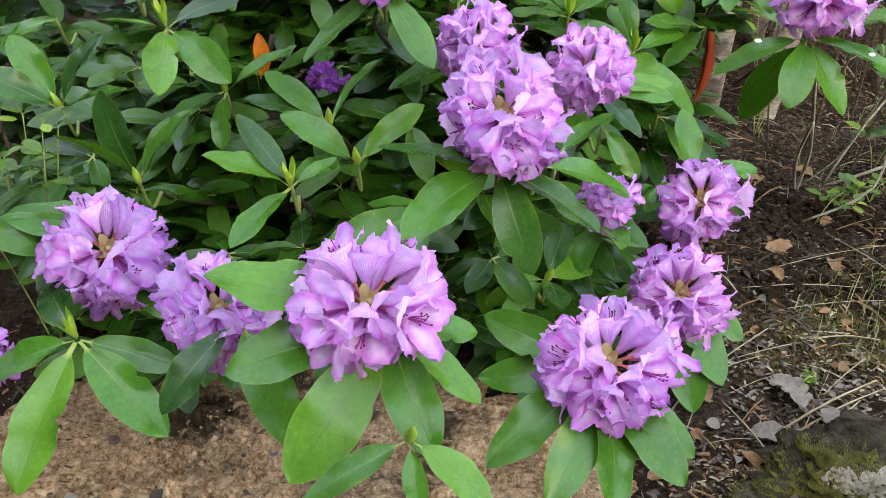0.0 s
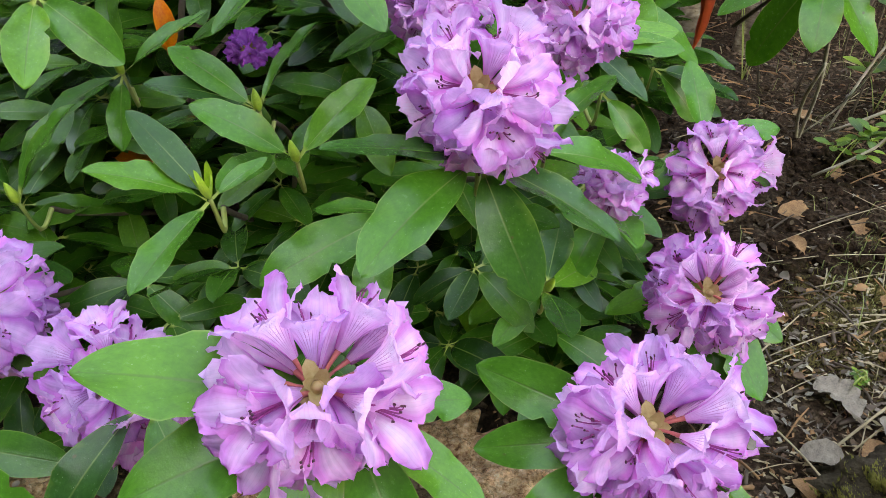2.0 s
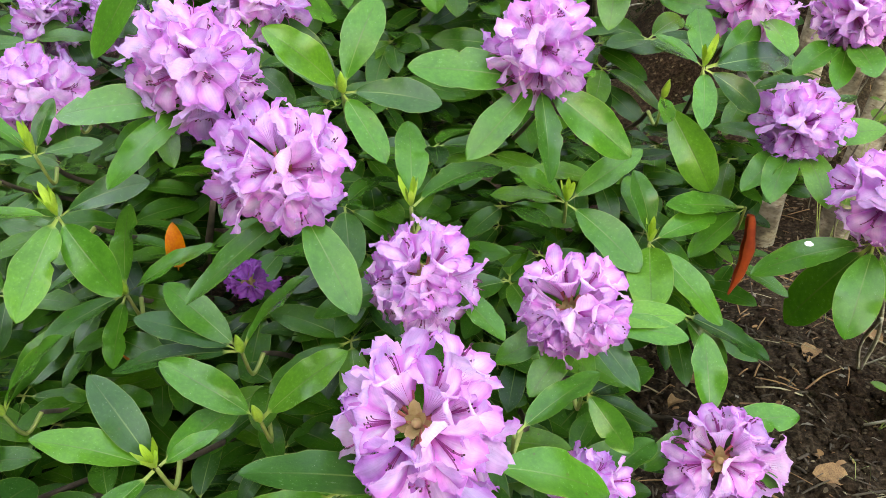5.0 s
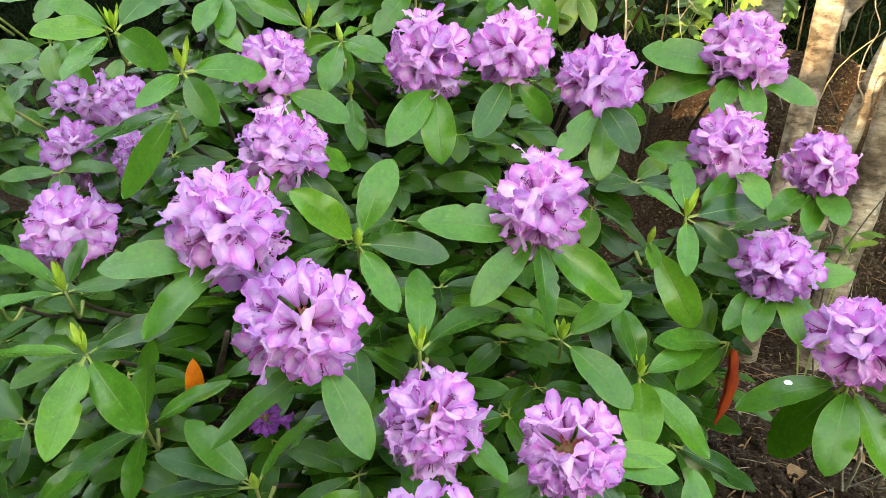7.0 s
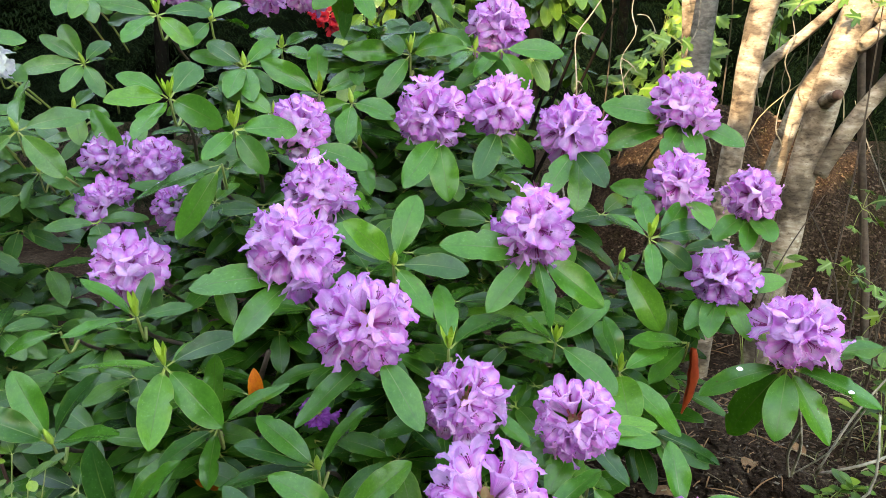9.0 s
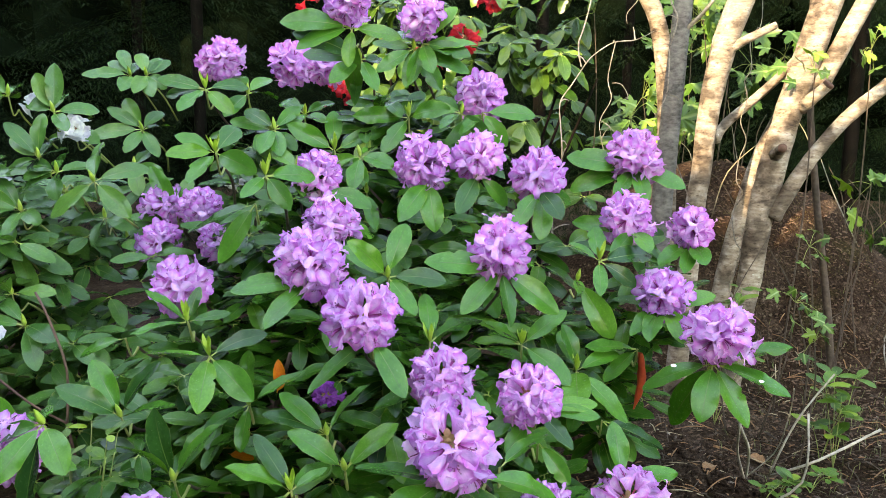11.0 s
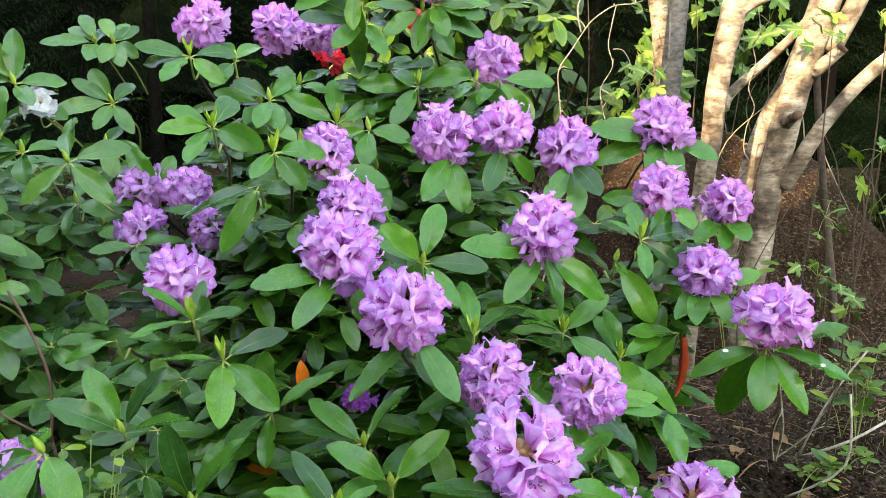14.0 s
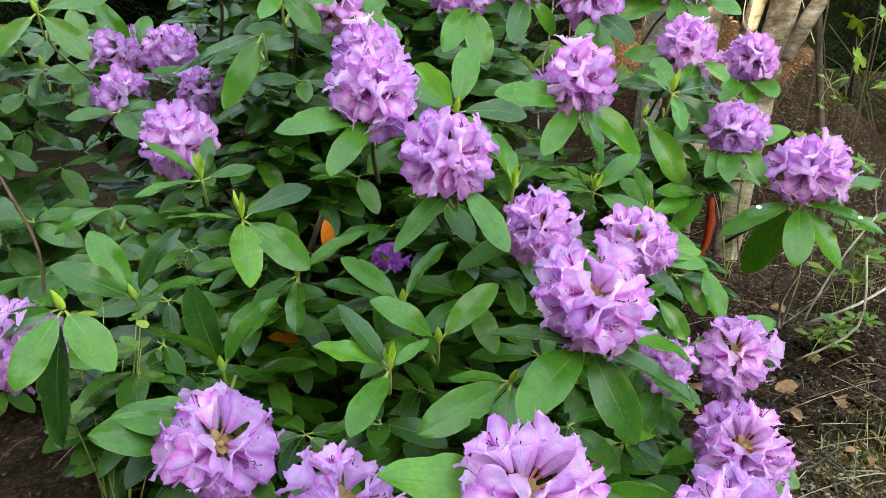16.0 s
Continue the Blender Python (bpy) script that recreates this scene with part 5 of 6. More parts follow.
def maple_sprig(at, n, size, label="sprig of lobed bright green maple leaves", down=0.25):
    t = thing("maple_sprig", at, label, "sapling", "maple sprigs")
    at = Vector(at)
    foot = Vector((at.x + rng.uniform(-0.05, 0.1), at.y + 0.12, ground_height(at.x, at.y + 0.12)))
    v, f, u = tube([foot, foot.lerp(at, 0.6) + Vector((0.03, 0.02, 0)), at], [0.004, 0.003, 0.0018], 5)
    child("stem", mesh_of("stem", v - np.array(at), f, [TWIG], u), t)
    for k in range(n):
        d = direction(rng.uniform(0, 360), rng.uniform(-35, 25))
        p = at + Vector((rng.uniform(-1, 1), rng.uniform(-0.6, 0.6), rng.uniform(-0.9, 0.9))) * size * 1.4
        v, f, u = tube([at, at.lerp(p, 0.5) + Vector((0, 0, 0.01)), p], [0.001, 0.0009, 0.0008], 4)
        child("leaf_stalk", mesh_of("leaf_stalk", v - np.array(at), f, [GREENSTEM], u), t)
        child("maple_leaf", MAPLE_MESH, t, leaf_pose(p, d, Vector((rng.uniform(-0.4, 0.4), -0.9, 0.6)), size * rng.uniform(1.0, 1.6), 1.0))


for p, n, s in (((0.67, 3.3, 1.6), 6, 0.09), ((0.71, 2.6, 1.11), 9, 0.06), ((1.25, 3.6, 1.62), 9, 0.12), ((1.30, 2.42, 1.27), 8, 0.06), ((1.32, 2.4, 0.66), 6, 0.05), ((1.20, 2.2, 0.5), 6, 0.045), ((1.18, 2.0, 0.42), 6, 0.05),
                ((1.62, 2.6, 0.87), 3, 0.09), ((1.76, 2.6, 0.91), 4, 0.09), ((1.85, 2.8, 0.75), 3, 0.10), ((0.94, 3.45, 1.23), 8, 0.12), ((1.5, 3.6, 1.4), 9, 0.13), ((0.82, 3.5, 1.0), 8, 0.12), ((1.2, 3.7, 1.45), 9, 0.13), ((1.35, 3.5, 1.75), 8, 0.12), ((1.5, 2.45, 1.35), 6, 0.06), ((1.15, 3.8, 1.2), 10, 0.13), ((1.9, 4.2, 1.5), 10, 0.12), ((1.4, 4.3, 1.7), 10, 0.12)):
    maple_sprig(p, n, s)


# ---- spruce and woods behind ----
def spruce_crown(seed, tall=9.0, wide=2.1, lowest=0.15):
    """Drooping boughs, each with many short needled twigs."""
    fr = random.Random(seed)
    V, F = [], []
    for k in range(250):
        z = lowest + (tall - lowest) * (k / 250) ** 1.25
        n = wide * (1 - z / tall) * fr.uniform(0.75, 1.1) + 0.1
        a = fr.uniform(0, 6.283)
        ax = Vector((math.cos(a), math.sin(a), 0))
        sd = Vector((-ax.y, ax.x, 0))
        for i in range(44):
            s = (i + 1) / 44
            p = ax * n * s + Vector((0, 0, z - 0.35 * n * s * s + fr.uniform(-0.03, 0.03)))
            span = 0.05 + 0.22 * (1 - s) * n * 0.5
            for w in (-1, 1):
                for q in (0.1, 0.35, 0.6, 0.85):
                    f = p + sd * w * span * q + ax * span * q * 0.6 - Vector((0, 0, span * q * 0.4))
                    ln = fr.uniform(0.02, 0.05)
                    e = f + (sd * w * fr.uniform(0.2, 1.0) + ax * fr.uniform(0.1, 1.0) - Vector((0, 0, fr.uniform(-0.1, 0.8)))).normalized() * ln
                    b = len(V)
                    V += [f, f + ax * 0.007, e, e - ax * 0.004]
                    F.append((b, b + 1, b + 2, b + 3))
    return mesh_of("crown", V, F, [SHADEGREEN], None, None, False)


CROWNS = [spruce_crown(k) for k in (1, 2)]


def spruce(at, turn):
    t = thing("spruce", at, "spruce with drooping needled branches, deep shade painted into its colours", "tree", "spruces of the wood")
    v, f, u = tube([(0, 0, -0.1), (0.03, 0, 4.5), (0, 0, 9.0)], [0.05, 0.04, 0.01], 9, 0.06)
    child("trunk", mesh_of("trunk", v, f, [SHADEBARK], u), t)
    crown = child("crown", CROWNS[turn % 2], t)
    crown.matrix_basis = pose(0, 0, 0, 0, 0, 47 * turn)
    crown["kind"] = "stuff"


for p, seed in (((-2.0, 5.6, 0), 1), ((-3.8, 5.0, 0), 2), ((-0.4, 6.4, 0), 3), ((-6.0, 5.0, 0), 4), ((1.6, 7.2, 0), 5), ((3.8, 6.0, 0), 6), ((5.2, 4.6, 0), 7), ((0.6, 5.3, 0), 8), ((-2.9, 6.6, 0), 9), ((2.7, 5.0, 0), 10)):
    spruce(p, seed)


def woods():
    """The wood's closed wall, far behind, shade painted near black, with an uneven top."""
    fr = random.Random(2)
    V, F = [], []
    n, rows = 90, 10
    for i in range(n + 1):
        a = radians(-25 + 230 * i / n)
        top = 8 + 2 * noise.noise((i * 0.35, 3.0, 0.0))
        for j in range(rows + 1):
            r = 13 + 1.6 * noise.noise((i * 0.5, j * 0.7, 1.0))
            V.append((r * math.cos(a), 1.5 + r * math.sin(a), -0.4 + (top + 0.4) * j / rows))
    for i in range(n):
        for j in range(rows):
            b = i * (rows + 1) + j
            F.append((b, b + rows + 1, b + rows + 2, b + 1))
    tagged(new("backdrop", mesh_of("backdrop", V, F, [SHADEWOODS], None, None, False)), "wall of far woodland with its shade painted near black", "backdrop", kind="structure")


woods()


def hedge():
    """An unseen tall hedge added behind the viewer; the low sun comes over its top."""
    fr = random.Random(6)
    flat = Vector((to_sun.x, to_sun.y, 0)).normalized()
    along = Vector((-flat.y, flat.x, 0))
    t = thing("hedge", flat * 3.4, "unseen tall green hedge behind the bed, added to block the low sun", "hedge")
    V, F = [], []
    for i in range(161):
        s = -8 + 0.1 * i
        # top is stepped to set which parts the sun still reaches
        top = HEDGE_TOP + 0.06 * noise.noise((s * 1.3, 0, 0)) - 0.08 + 3.5 * min(1, max(0, (-2.7 - s) / 0.8)) + 0.36 * min(1, max(0, (s + 0.80) / 0.25))
        for w, z in ((-0.35, -0.1), (-0.35, top), (0.35, top), (0.35, -0.1)):
            V.append(along * s + flat * w + Vector((0, 0, z)))
        if i:
            b = 4 * (i - 1)
            F += [(b + j, b + j + 1, b + j + 5, b + j + 4) for j in range(3)]
    child("core", mesh_of("core", V, F, [HEDGE]), t)
    V, F = [], []
    for k in range(9000):
        s, z = fr.uniform(-8, 8), fr.uniform(0, 1) ** 0.6 * HEDGE_TOP
        w = fr.choice((-0.4, 0.4)) + fr.uniform(-0.06, 0.06)
        if fr.random() < 0.3:
            z, w = HEDGE_TOP - 0.04 + fr.uniform(-0.05, 0.10), fr.uniform(-0.4, 0.4)
        p = along * s + flat * w + Vector((0, 0, z))
        d, e = direction(fr.uniform(0, 360), fr.uniform(-40, 60)), direction(fr.uniform(0, 360), fr.uniform(-40, 60))
        b = len(V)
        V += [p, p + d * 0.05 + e * 0.02, p + d * 0.09, p + d * 0.05 - e * 0.02]
        F.append((b, b + 1, b + 2, b + 3))
    child("foliage", mesh_of("foliage", V, F, [HEDGE], None, None, False), t)["kind"] = "stuff"


def sun_block_trees():
    """Unseen row of tall trees added farther behind, keeping sun off the wood."""
    fr = random.Random(16)
    flat = Vector((to_sun.x, to_sun.y, 0)).normalized()
    along = Vector((-flat.y, flat.x, 0))
    for s in (-9.5, -5.5, -1.8, 1.8, 5.5):
        at = flat * 12 + along * s
        t = thing("sun_block_tree", at, "unseen tall tree whose dense green crown is added to block sun", "tree", "trees behind the hedge")
        v, f, u = tube([(0, 0, -0.1), (0.1, 0, 5), (0, 0.1, 10)], [0.28, 0.2, 0.12], 10, 0.05)
        child("trunk", mesh_of("trunk", v, f, [GREYBARK], u), t)
        V, F = [], []
        for k in range(2600):
            d = direction(fr.uniform(0, 360), math.degrees(math.asin(fr.uniform(-1, 1))))
            q = fr.uniform(0.55, 1.02) * (1 + 0.15 * noise.noise(d * 2.5 + Vector((s, 0, 0))))
            p = Vector((d.x * 2.5 * q, d.y * 2.5 * q, 12.0 + d.z * 3.1 * q))
            a, b_ = direction(fr.uniform(0, 360), fr.uniform(-50, 50)), direction(fr.uniform(0, 360), fr.uniform(-50, 50))
            b = len(V)
            V += [p - a * 0.22, p - b_ * 0.14, p + a * 0.22, p + b_ * 0.14]
            F.append((b, b + 1, b + 2, b + 3))
        child("crown", mesh_of("crown", V, F, [HEDGE], None, None, False), t)["kind"] = "stuff"


sun_block_trees()


def trunk_shade_tree():
    """An unseen young tree added behind the viewer; its clear stem shades the grey trunk."""
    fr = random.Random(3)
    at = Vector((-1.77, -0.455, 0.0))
    t = thing("trunk_shade_tree", at, "unseen young tree with a slim stem, added to shade the grey trunk", "tree", "trees behind the hedge")
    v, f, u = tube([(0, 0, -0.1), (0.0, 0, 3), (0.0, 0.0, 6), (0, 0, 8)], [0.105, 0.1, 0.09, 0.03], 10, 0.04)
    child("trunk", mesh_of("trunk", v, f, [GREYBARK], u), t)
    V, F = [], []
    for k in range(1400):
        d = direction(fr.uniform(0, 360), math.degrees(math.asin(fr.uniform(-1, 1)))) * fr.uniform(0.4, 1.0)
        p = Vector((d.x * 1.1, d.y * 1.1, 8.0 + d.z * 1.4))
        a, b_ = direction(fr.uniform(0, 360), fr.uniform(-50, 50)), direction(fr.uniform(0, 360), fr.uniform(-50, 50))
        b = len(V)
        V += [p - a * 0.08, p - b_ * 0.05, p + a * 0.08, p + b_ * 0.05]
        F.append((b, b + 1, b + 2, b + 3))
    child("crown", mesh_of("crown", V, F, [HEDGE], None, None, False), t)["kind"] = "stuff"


trunk_shade_tree()
HEDGE_TOP = 2.05 + 3.4 * math.tan(radians(SUN_EL))
hedge()

# ---- stones, litter and weeds on the ground ----
def boulder_point(d, size, seed, rough, crumb):
    k = 1 + rough * noise.noise(d * 1.7 + Vector((seed, 0, 0))) + rough * 0.5 * noise.noise(d * 5 + Vector((0, seed, 0))) + rough * 0.28 * noise.noise(d * 14 + Vector((0, seed, 3)))
    p = Vector((d.x * size[0] * k, d.y * size[1] * k, d.z * size[2] * k))
    chunk = noise.voronoi(p * 26 + Vector((seed, 0, 0)))[0]
    bits = noise.voronoi(p * 75 + Vector((0, seed, 0)))[0]
    lift = 0.8 * (chunk[1] - chunk[0]) - 0.35 + 0.35 * (bits[1] - bits[0]) + 0.5 * noise.noise(p * 45)
    return p + d * crumb * lift


def boulder(name, at, size, mat, label, seed, rough=0.25, cuts=26, crumb=0.0):
    V, F = [], []
    n = cuts
    for i in range(n + 1):
        th = math.pi * i / n
        for j in range(2 * n):
            ph = math.pi * j / n
            d = Vector((math.sin(th) * math.cos(ph), math.sin(th) * math.sin(ph), math.cos(th)))
            V.append(boulder_point(d, size, seed, rough, crumb))
    for i in range(n):
        for j in range(2 * n):
            a, b = i * 2 * n + j, i * 2 * n + (j + 1) % (2 * n)
            F.append((a, a + 2 * n, b + 2 * n, b))
    ob = new(name, mesh_of(name, V, F, [mat]))
    ob.matrix_basis = Matrix.Translation(at)
    return tagged(ob, label, "rock")


boulder("sandstone_boulder", (-0.31, 0.86, -0.03), (0.56, 0.26, 0.085), SANDROCK, "low crumbling orange-brown sandstone boulder half buried in soil", 2.0, 0.34, 165, 0.024)
ROCK_SIZE = (0.22, 0.13, 0.09)
rock = boulder("mossy_rock", (0.66, 0.80, -0.02), ROCK_SIZE, ROCK, "dark rock with moss and pale lichen on it", 5.0, 0.4, 60, 0.010)


def patch_on(parent, name, mat, label, n, spots, seed, size, tall):
    """Tiny tufts or crusts on the rock, round the given headings, each (azimuth, height, spread)."""
    fr = random.Random(seed)
    pieces = []
    for az, el, spread in spots:
        for k in range(n):
            d = direction(az + fr.gauss(0, spread), max(5, min(88, el + fr.gauss(0, spread * 0.5))))
            c = boulder_point(d, ROCK_SIZE, 5.0, 0.4, 0.010)
            s = fr.uniform(0.5, 1.4) * size
            turn = fr.uniform(0, 2)
            v = [c + Vector((s * fr.uniform(0.6, 1.2) * math.cos(turn + b), s * fr.uniform(0.6, 1.2) * math.sin(turn + b), -0.004)) for b in (0, 1.3, 2.5, 3.8, 5.0)] + [c + d * s * tall + Vector((fr.uniform(-s, s) * 0.5, fr.uniform(-s, s) * 0.5, 0))]
            pieces.append((v, [(i, (i + 1) % 5, 5) for i in range(5)], None, 0))
    V, F, U, S = joined(pieces)
    child(name, mesh_of(name, V, F, [mat], U, S), parent, None, label)


patch_on(rock, "moss", MOSS, "yellow-green moss cushion", 3200, ((195, 45, 16), (190, 25, 14), (215, 34, 16), (178, 62, 12)), 1, 0.0013, 3.0)
patch_on(rock, "lichen", LICHEN, "pale crusty lichen", 150, ((214, 64, 8), (205, 56, 7), (235, 60, 9)), 2, 0.005, 0.9)


def dead_leaf(at, length, turn, mat, label, curl=1.1, wide=1.3, tilt=0, k=0):
    v, f, u = leaf_form(curl, 0.5, 0.03, 0.3, 0.24, 9, 4, 0.08, k)
    ob = new("dead_leaf", mesh_of("dead_leaf", v, f, [mat], u))
    ob.matrix_basis = Matrix.Translation(at) @ pose(0, 0, 0, tilt, rng.uniform(-12, 12), turn) @ Matrix.Diagonal((length * wide, length, length, 1))
    return tagged(ob, label, "leaf", "fallen leaves on the soil")


def on_ground(x, y, up=0.006):
    return (x, y, ground_height(x, y) + up)


def lobed_leaf(at, length, turn, label):
    """A withered leaf with blunt lobes and raised veins."""
    v, f, u = leaf_form(0.5, 0.35, 0.03, 0.2, 0.34, 44, 12, 0.10, 4, 0.9)
    for k in range(len(v)):
        side, along = abs(2 * u[k][0] - 1), u[k][1] - 0.16 * abs(2 * u[k][0] - 1)
        beat = abs(math.sin(math.pi * 5.0 * along))
        v[k][0] *= 1 - side * 0.42 * (1 - beat**0.6)
        v[k][2] += 0.022 * side * (1 - abs(math.cos(math.pi * 5.0 * along))) + 0.02 * math.sin(7 * along + 3 * u[k][0])
    ob = new("dead_leaf", mesh_of("dead_leaf", v, f, [GREYLEAF], u))
    ob.matrix_basis = Matrix.Translation(at) @ pose(0, 0, 0, 10, 8, turn) @ Matrix.Diagonal((length, length, length, 1))
    tagged(ob, label, "leaf", "fallen leaves on the soil")


lobed_leaf(on_ground(0.580, 0.955, 0.016), 0.085, 20, "grey withered lobed leaf on the litter")
dead_leaf(on_ground(0.600, 0.90, 0.012), 0.06, -10, GREYLEAF, "grey weathered fallen leaf on the litter", 0.9, 1.35, 12)
dead_leaf(on_ground(0.535, 0.90, 0.012), 0.06, 60, GREYLEAF, "grey curled fallen leaf on the litter", 1.2, 1.3)
for x, y, s, r in ((0.44, 0.99, 0.06, 30), (0.60, 0.92, 0.05, 110), (0.46, 0.90, 0.06, 200), (0.80, 1.52, 0.07, 80), (0.87, 1.50, 0.06, 170), (0.70, 1.36, 0.05, 10), (0.78, 1.06, 0.05, 250), (0.55, 1.5, 0.06, 40), (1.0, 1.75, 0.06, 120),
                   (0.62, 1.8, 0.07, 60), (0.9, 2.0, 0.07, 140), (1.1, 2.1, 0.07, 20), (0.75, 1.2, 0.04, 300), (0.35, 0.85, 0.05, 100), (0.7, 1.75, 0.06, 220), (1.25, 1.9, 0.06, 70), (0.5, 1.7, 0.06, 310)):
    dead_leaf(on_ground(x, y), s, r, DEADLEAF, "brown dry fallen leaf on the soil", rng.uniform(0.5, 1.5), rng.uniform(1.0, 1.5), rng.uniform(-10, 10), int(r))


def litter():
    """Crumbs of bark, twigs and straw too many to count."""
    fr = random.Random(77)
    pieces = []
    for k in range(2600):
        x, y = fr.uniform(-1.0, 1.9), fr.uniform(0.55, 3.0)
        if x < 0.35 and fr.random() < 0.6:
            x = fr.uniform(0.3, 1.5)
        n = fr.choice((0.012, 0.02, 0.03, 0.05, 0.09)) * fr.uniform(0.7, 1.3)
        a = fr.uniform(0, 6.28)
        p = Vector(on_ground(x, y, 0.004))
        q = Vector(on_ground(x + n * math.cos(a), y + n * math.sin(a), 0.004 + n * fr.uniform(0, 0.25)))
        r = fr.uniform(0.0008, 0.0024) * (1.6 if n < 0.03 else 1.0)
        v, f, u = tube([p, p.lerp(q, 0.5) + Vector((0, 0, n * fr.uniform(0, 0.12))), q], [r, r, r * 0.7], 4, 0.15, k)
        pieces.append((v, f, u, fr.choice((0, 0, 0, 3)) if n < 0.04 else fr.choice((0, 0, 1, 3, 3))))
    curls = [leaf_form(c, 0.5, 0.03, 0.3, 0.26, 7, 2, 0.06, k) for k, c in enumerate((0.4, 1.0, 1.6, -0.8))]
    for k in range(420):
        x, y = fr.uniform(0.32, 1.3), fr.uniform(0.72, 1.75)
        if k < 60:
            x, y = fr.uniform(-0.9, 0.3), fr.uniform(0.6, 1.0)
        v, f, u = curls[k % 4]
        m = Matrix.Translation(on_ground(x, y, 0.005 + (0.05 if k < 60 else 0.0))) @ pose(0, 0, 0, fr.uniform(-20, 30), fr.uniform(-40, 40), fr.uniform(0, 360))
        n = fr.uniform(0.010, 0.028)
        pieces.append((bent(v, m @ Matrix.Diagonal((n * fr.uniform(0.8, 1.6), n, n, 1))), f, u, fr.choice((3, 3, 4, 0, 5, 5))))
    for k in range(2600):
        x, y = fr.uniform(0.3, 1.7), fr.uniform(0.75, 2.6)
        if k > 900:
            x, y = fr.gauss(0.66, 0.16), fr.gauss(1.02, 0.13)
        p = Vector(on_ground(x, y, 0.004))
        s = fr.uniform(0.002, 0.010)
        d, e = direction(fr.uniform(0, 360), fr.uniform(-10, 30)), direction(fr.uniform(0, 360), fr.uniform(-10, 30))
        v = [p - d * s, p - e * s * 0.6, p + d * s, p + e * s * 0.6, p + Vector((0, 0, s * 0.25))]
        pieces.append((v, [(0, 1, 4), (1, 2, 4), (2, 3, 4), (3, 0, 4)], None, fr.choice((3, 4, 4, 0, 0, 2, 1))))
    V, F, U, S = joined(pieces)
    tagged(new("leaf_litter", mesh_of("leaf_litter", V, F, [TWIG, STRAW, DEADWOOD, DEADLEAF, GREYLEAF, CHIP], U, S)), "scattered bits of bark, twig and dry leaf on soil", "litter", kind="stuff")


litter()


def clods():
    """Crumbled lumps of bare dark soil."""
    fr = random.Random(61)
    pieces = []
    t = (1 + 5**0.5) / 2
    ico = [Vector(v).normalized() for v in ((-1, t, 0), (1, t, 0), (-1, -t, 0), (1, -t, 0), (0, -1, t), (0, 1, t), (0, -1, -t), (0, 1, -t), (t, 0, -1), (t, 0, 1), (-t, 0, -1), (-t, 0, 1))]
    tri = ((0, 11, 5), (0, 5, 1), (0, 1, 7), (0, 7, 10), (0, 10, 11), (1, 5, 9), (5, 11, 4), (11, 10, 2), (10, 7, 6), (7, 1, 8), (3, 9, 4), (3, 4, 2), (3, 2, 6), (3, 6, 8), (3, 8, 9), (4, 9, 5), (2, 4, 11), (6, 2, 10), (8, 6, 7), (9, 8, 1))
    for k in range(2600):
        x, y = fr.gauss(0.85, 0.30), fr.gauss(1.70, 0.30)
        if x < 0.42 or y < 1.25:
            continue
        r = fr.choice((0.004, 0.005, 0.007, 0.010, 0.016)) * fr.uniform(0.7, 1.3)
        p = Vector(on_ground(x, y, r * 0.2))
        v = [p + Vector((d.x * r * fr.uniform(0.8, 1.3), d.y * r * fr.uniform(0.8, 1.3), d.z * r * fr.uniform(0.5, 0.9))) for d in ico]
        pieces.append((v, tri, None, 0))
    V, F, U, S = joined(pieces)
    tagged(new("soil_clods", mesh_of("soil_clods", V, F, [SOIL], U, S, False)), "crumbled lumps of moist dark soil", "soil", kind="stuff")


clods()


def straw(a, b, r=0.0022, rise=0.02):
    p, q = Vector(on_ground(*a, 0.008)), Vector(on_ground(*b, 0.012))
    v, f, u = tube([p, p.lerp(q, 0.5) + Vector((0, 0, rise)), q], [r * 0.5, r * 0.5, r * 0.35], 5)
    ob = new("straw", mesh_of("straw", v - np.array(p), f, [STRAW], u))
    ob.matrix_basis = Matrix.Translation(p)
    tagged(ob, "pale dry straw lying on the litter", "straw", "straws on the litter")


for a, b, r in (((0.40, 1.02), (0.60, 1.18), 0.003), ((0.53, 0.93), (0.72, 1.02), 0.004), ((0.55, 0.92), (0.72, 1.0), 0.003), ((0.38, 0.93), (0.50, 1.14), 0.002), ((0.66, 1.40), (1.02, 1.55), 0.002), ((0.62, 1.36), (0.85, 1.33), 0.002),
                ((0.66, 1.14), (0.80, 1.16), 0.003), ((0.70, 1.08), (0.86, 1.06), 0.002), ((0.44, 1.08), (0.70, 1.15), 0.002), ((0.50, 0.83), (0.46, 1.0), 0.003), ((0.78, 1.25), (0.95, 1.5), 0.002), ((0.95, 1.28), (0.9, 1.6), 0.002)):
    straw(a, b, r, 0.008)
for k in range(12):
    x, y, a, n = rng.uniform(0.40, 0.95), rng.uniform(0.86, 1.30), rng.uniform(-0.5, 1.0), rng.uniform(0.08, 0.24)
    straw((x, y), (x + n * math.cos(a), y + n * math.sin(a)), rng.uniform(0.0014, 0.0026), 0.005)


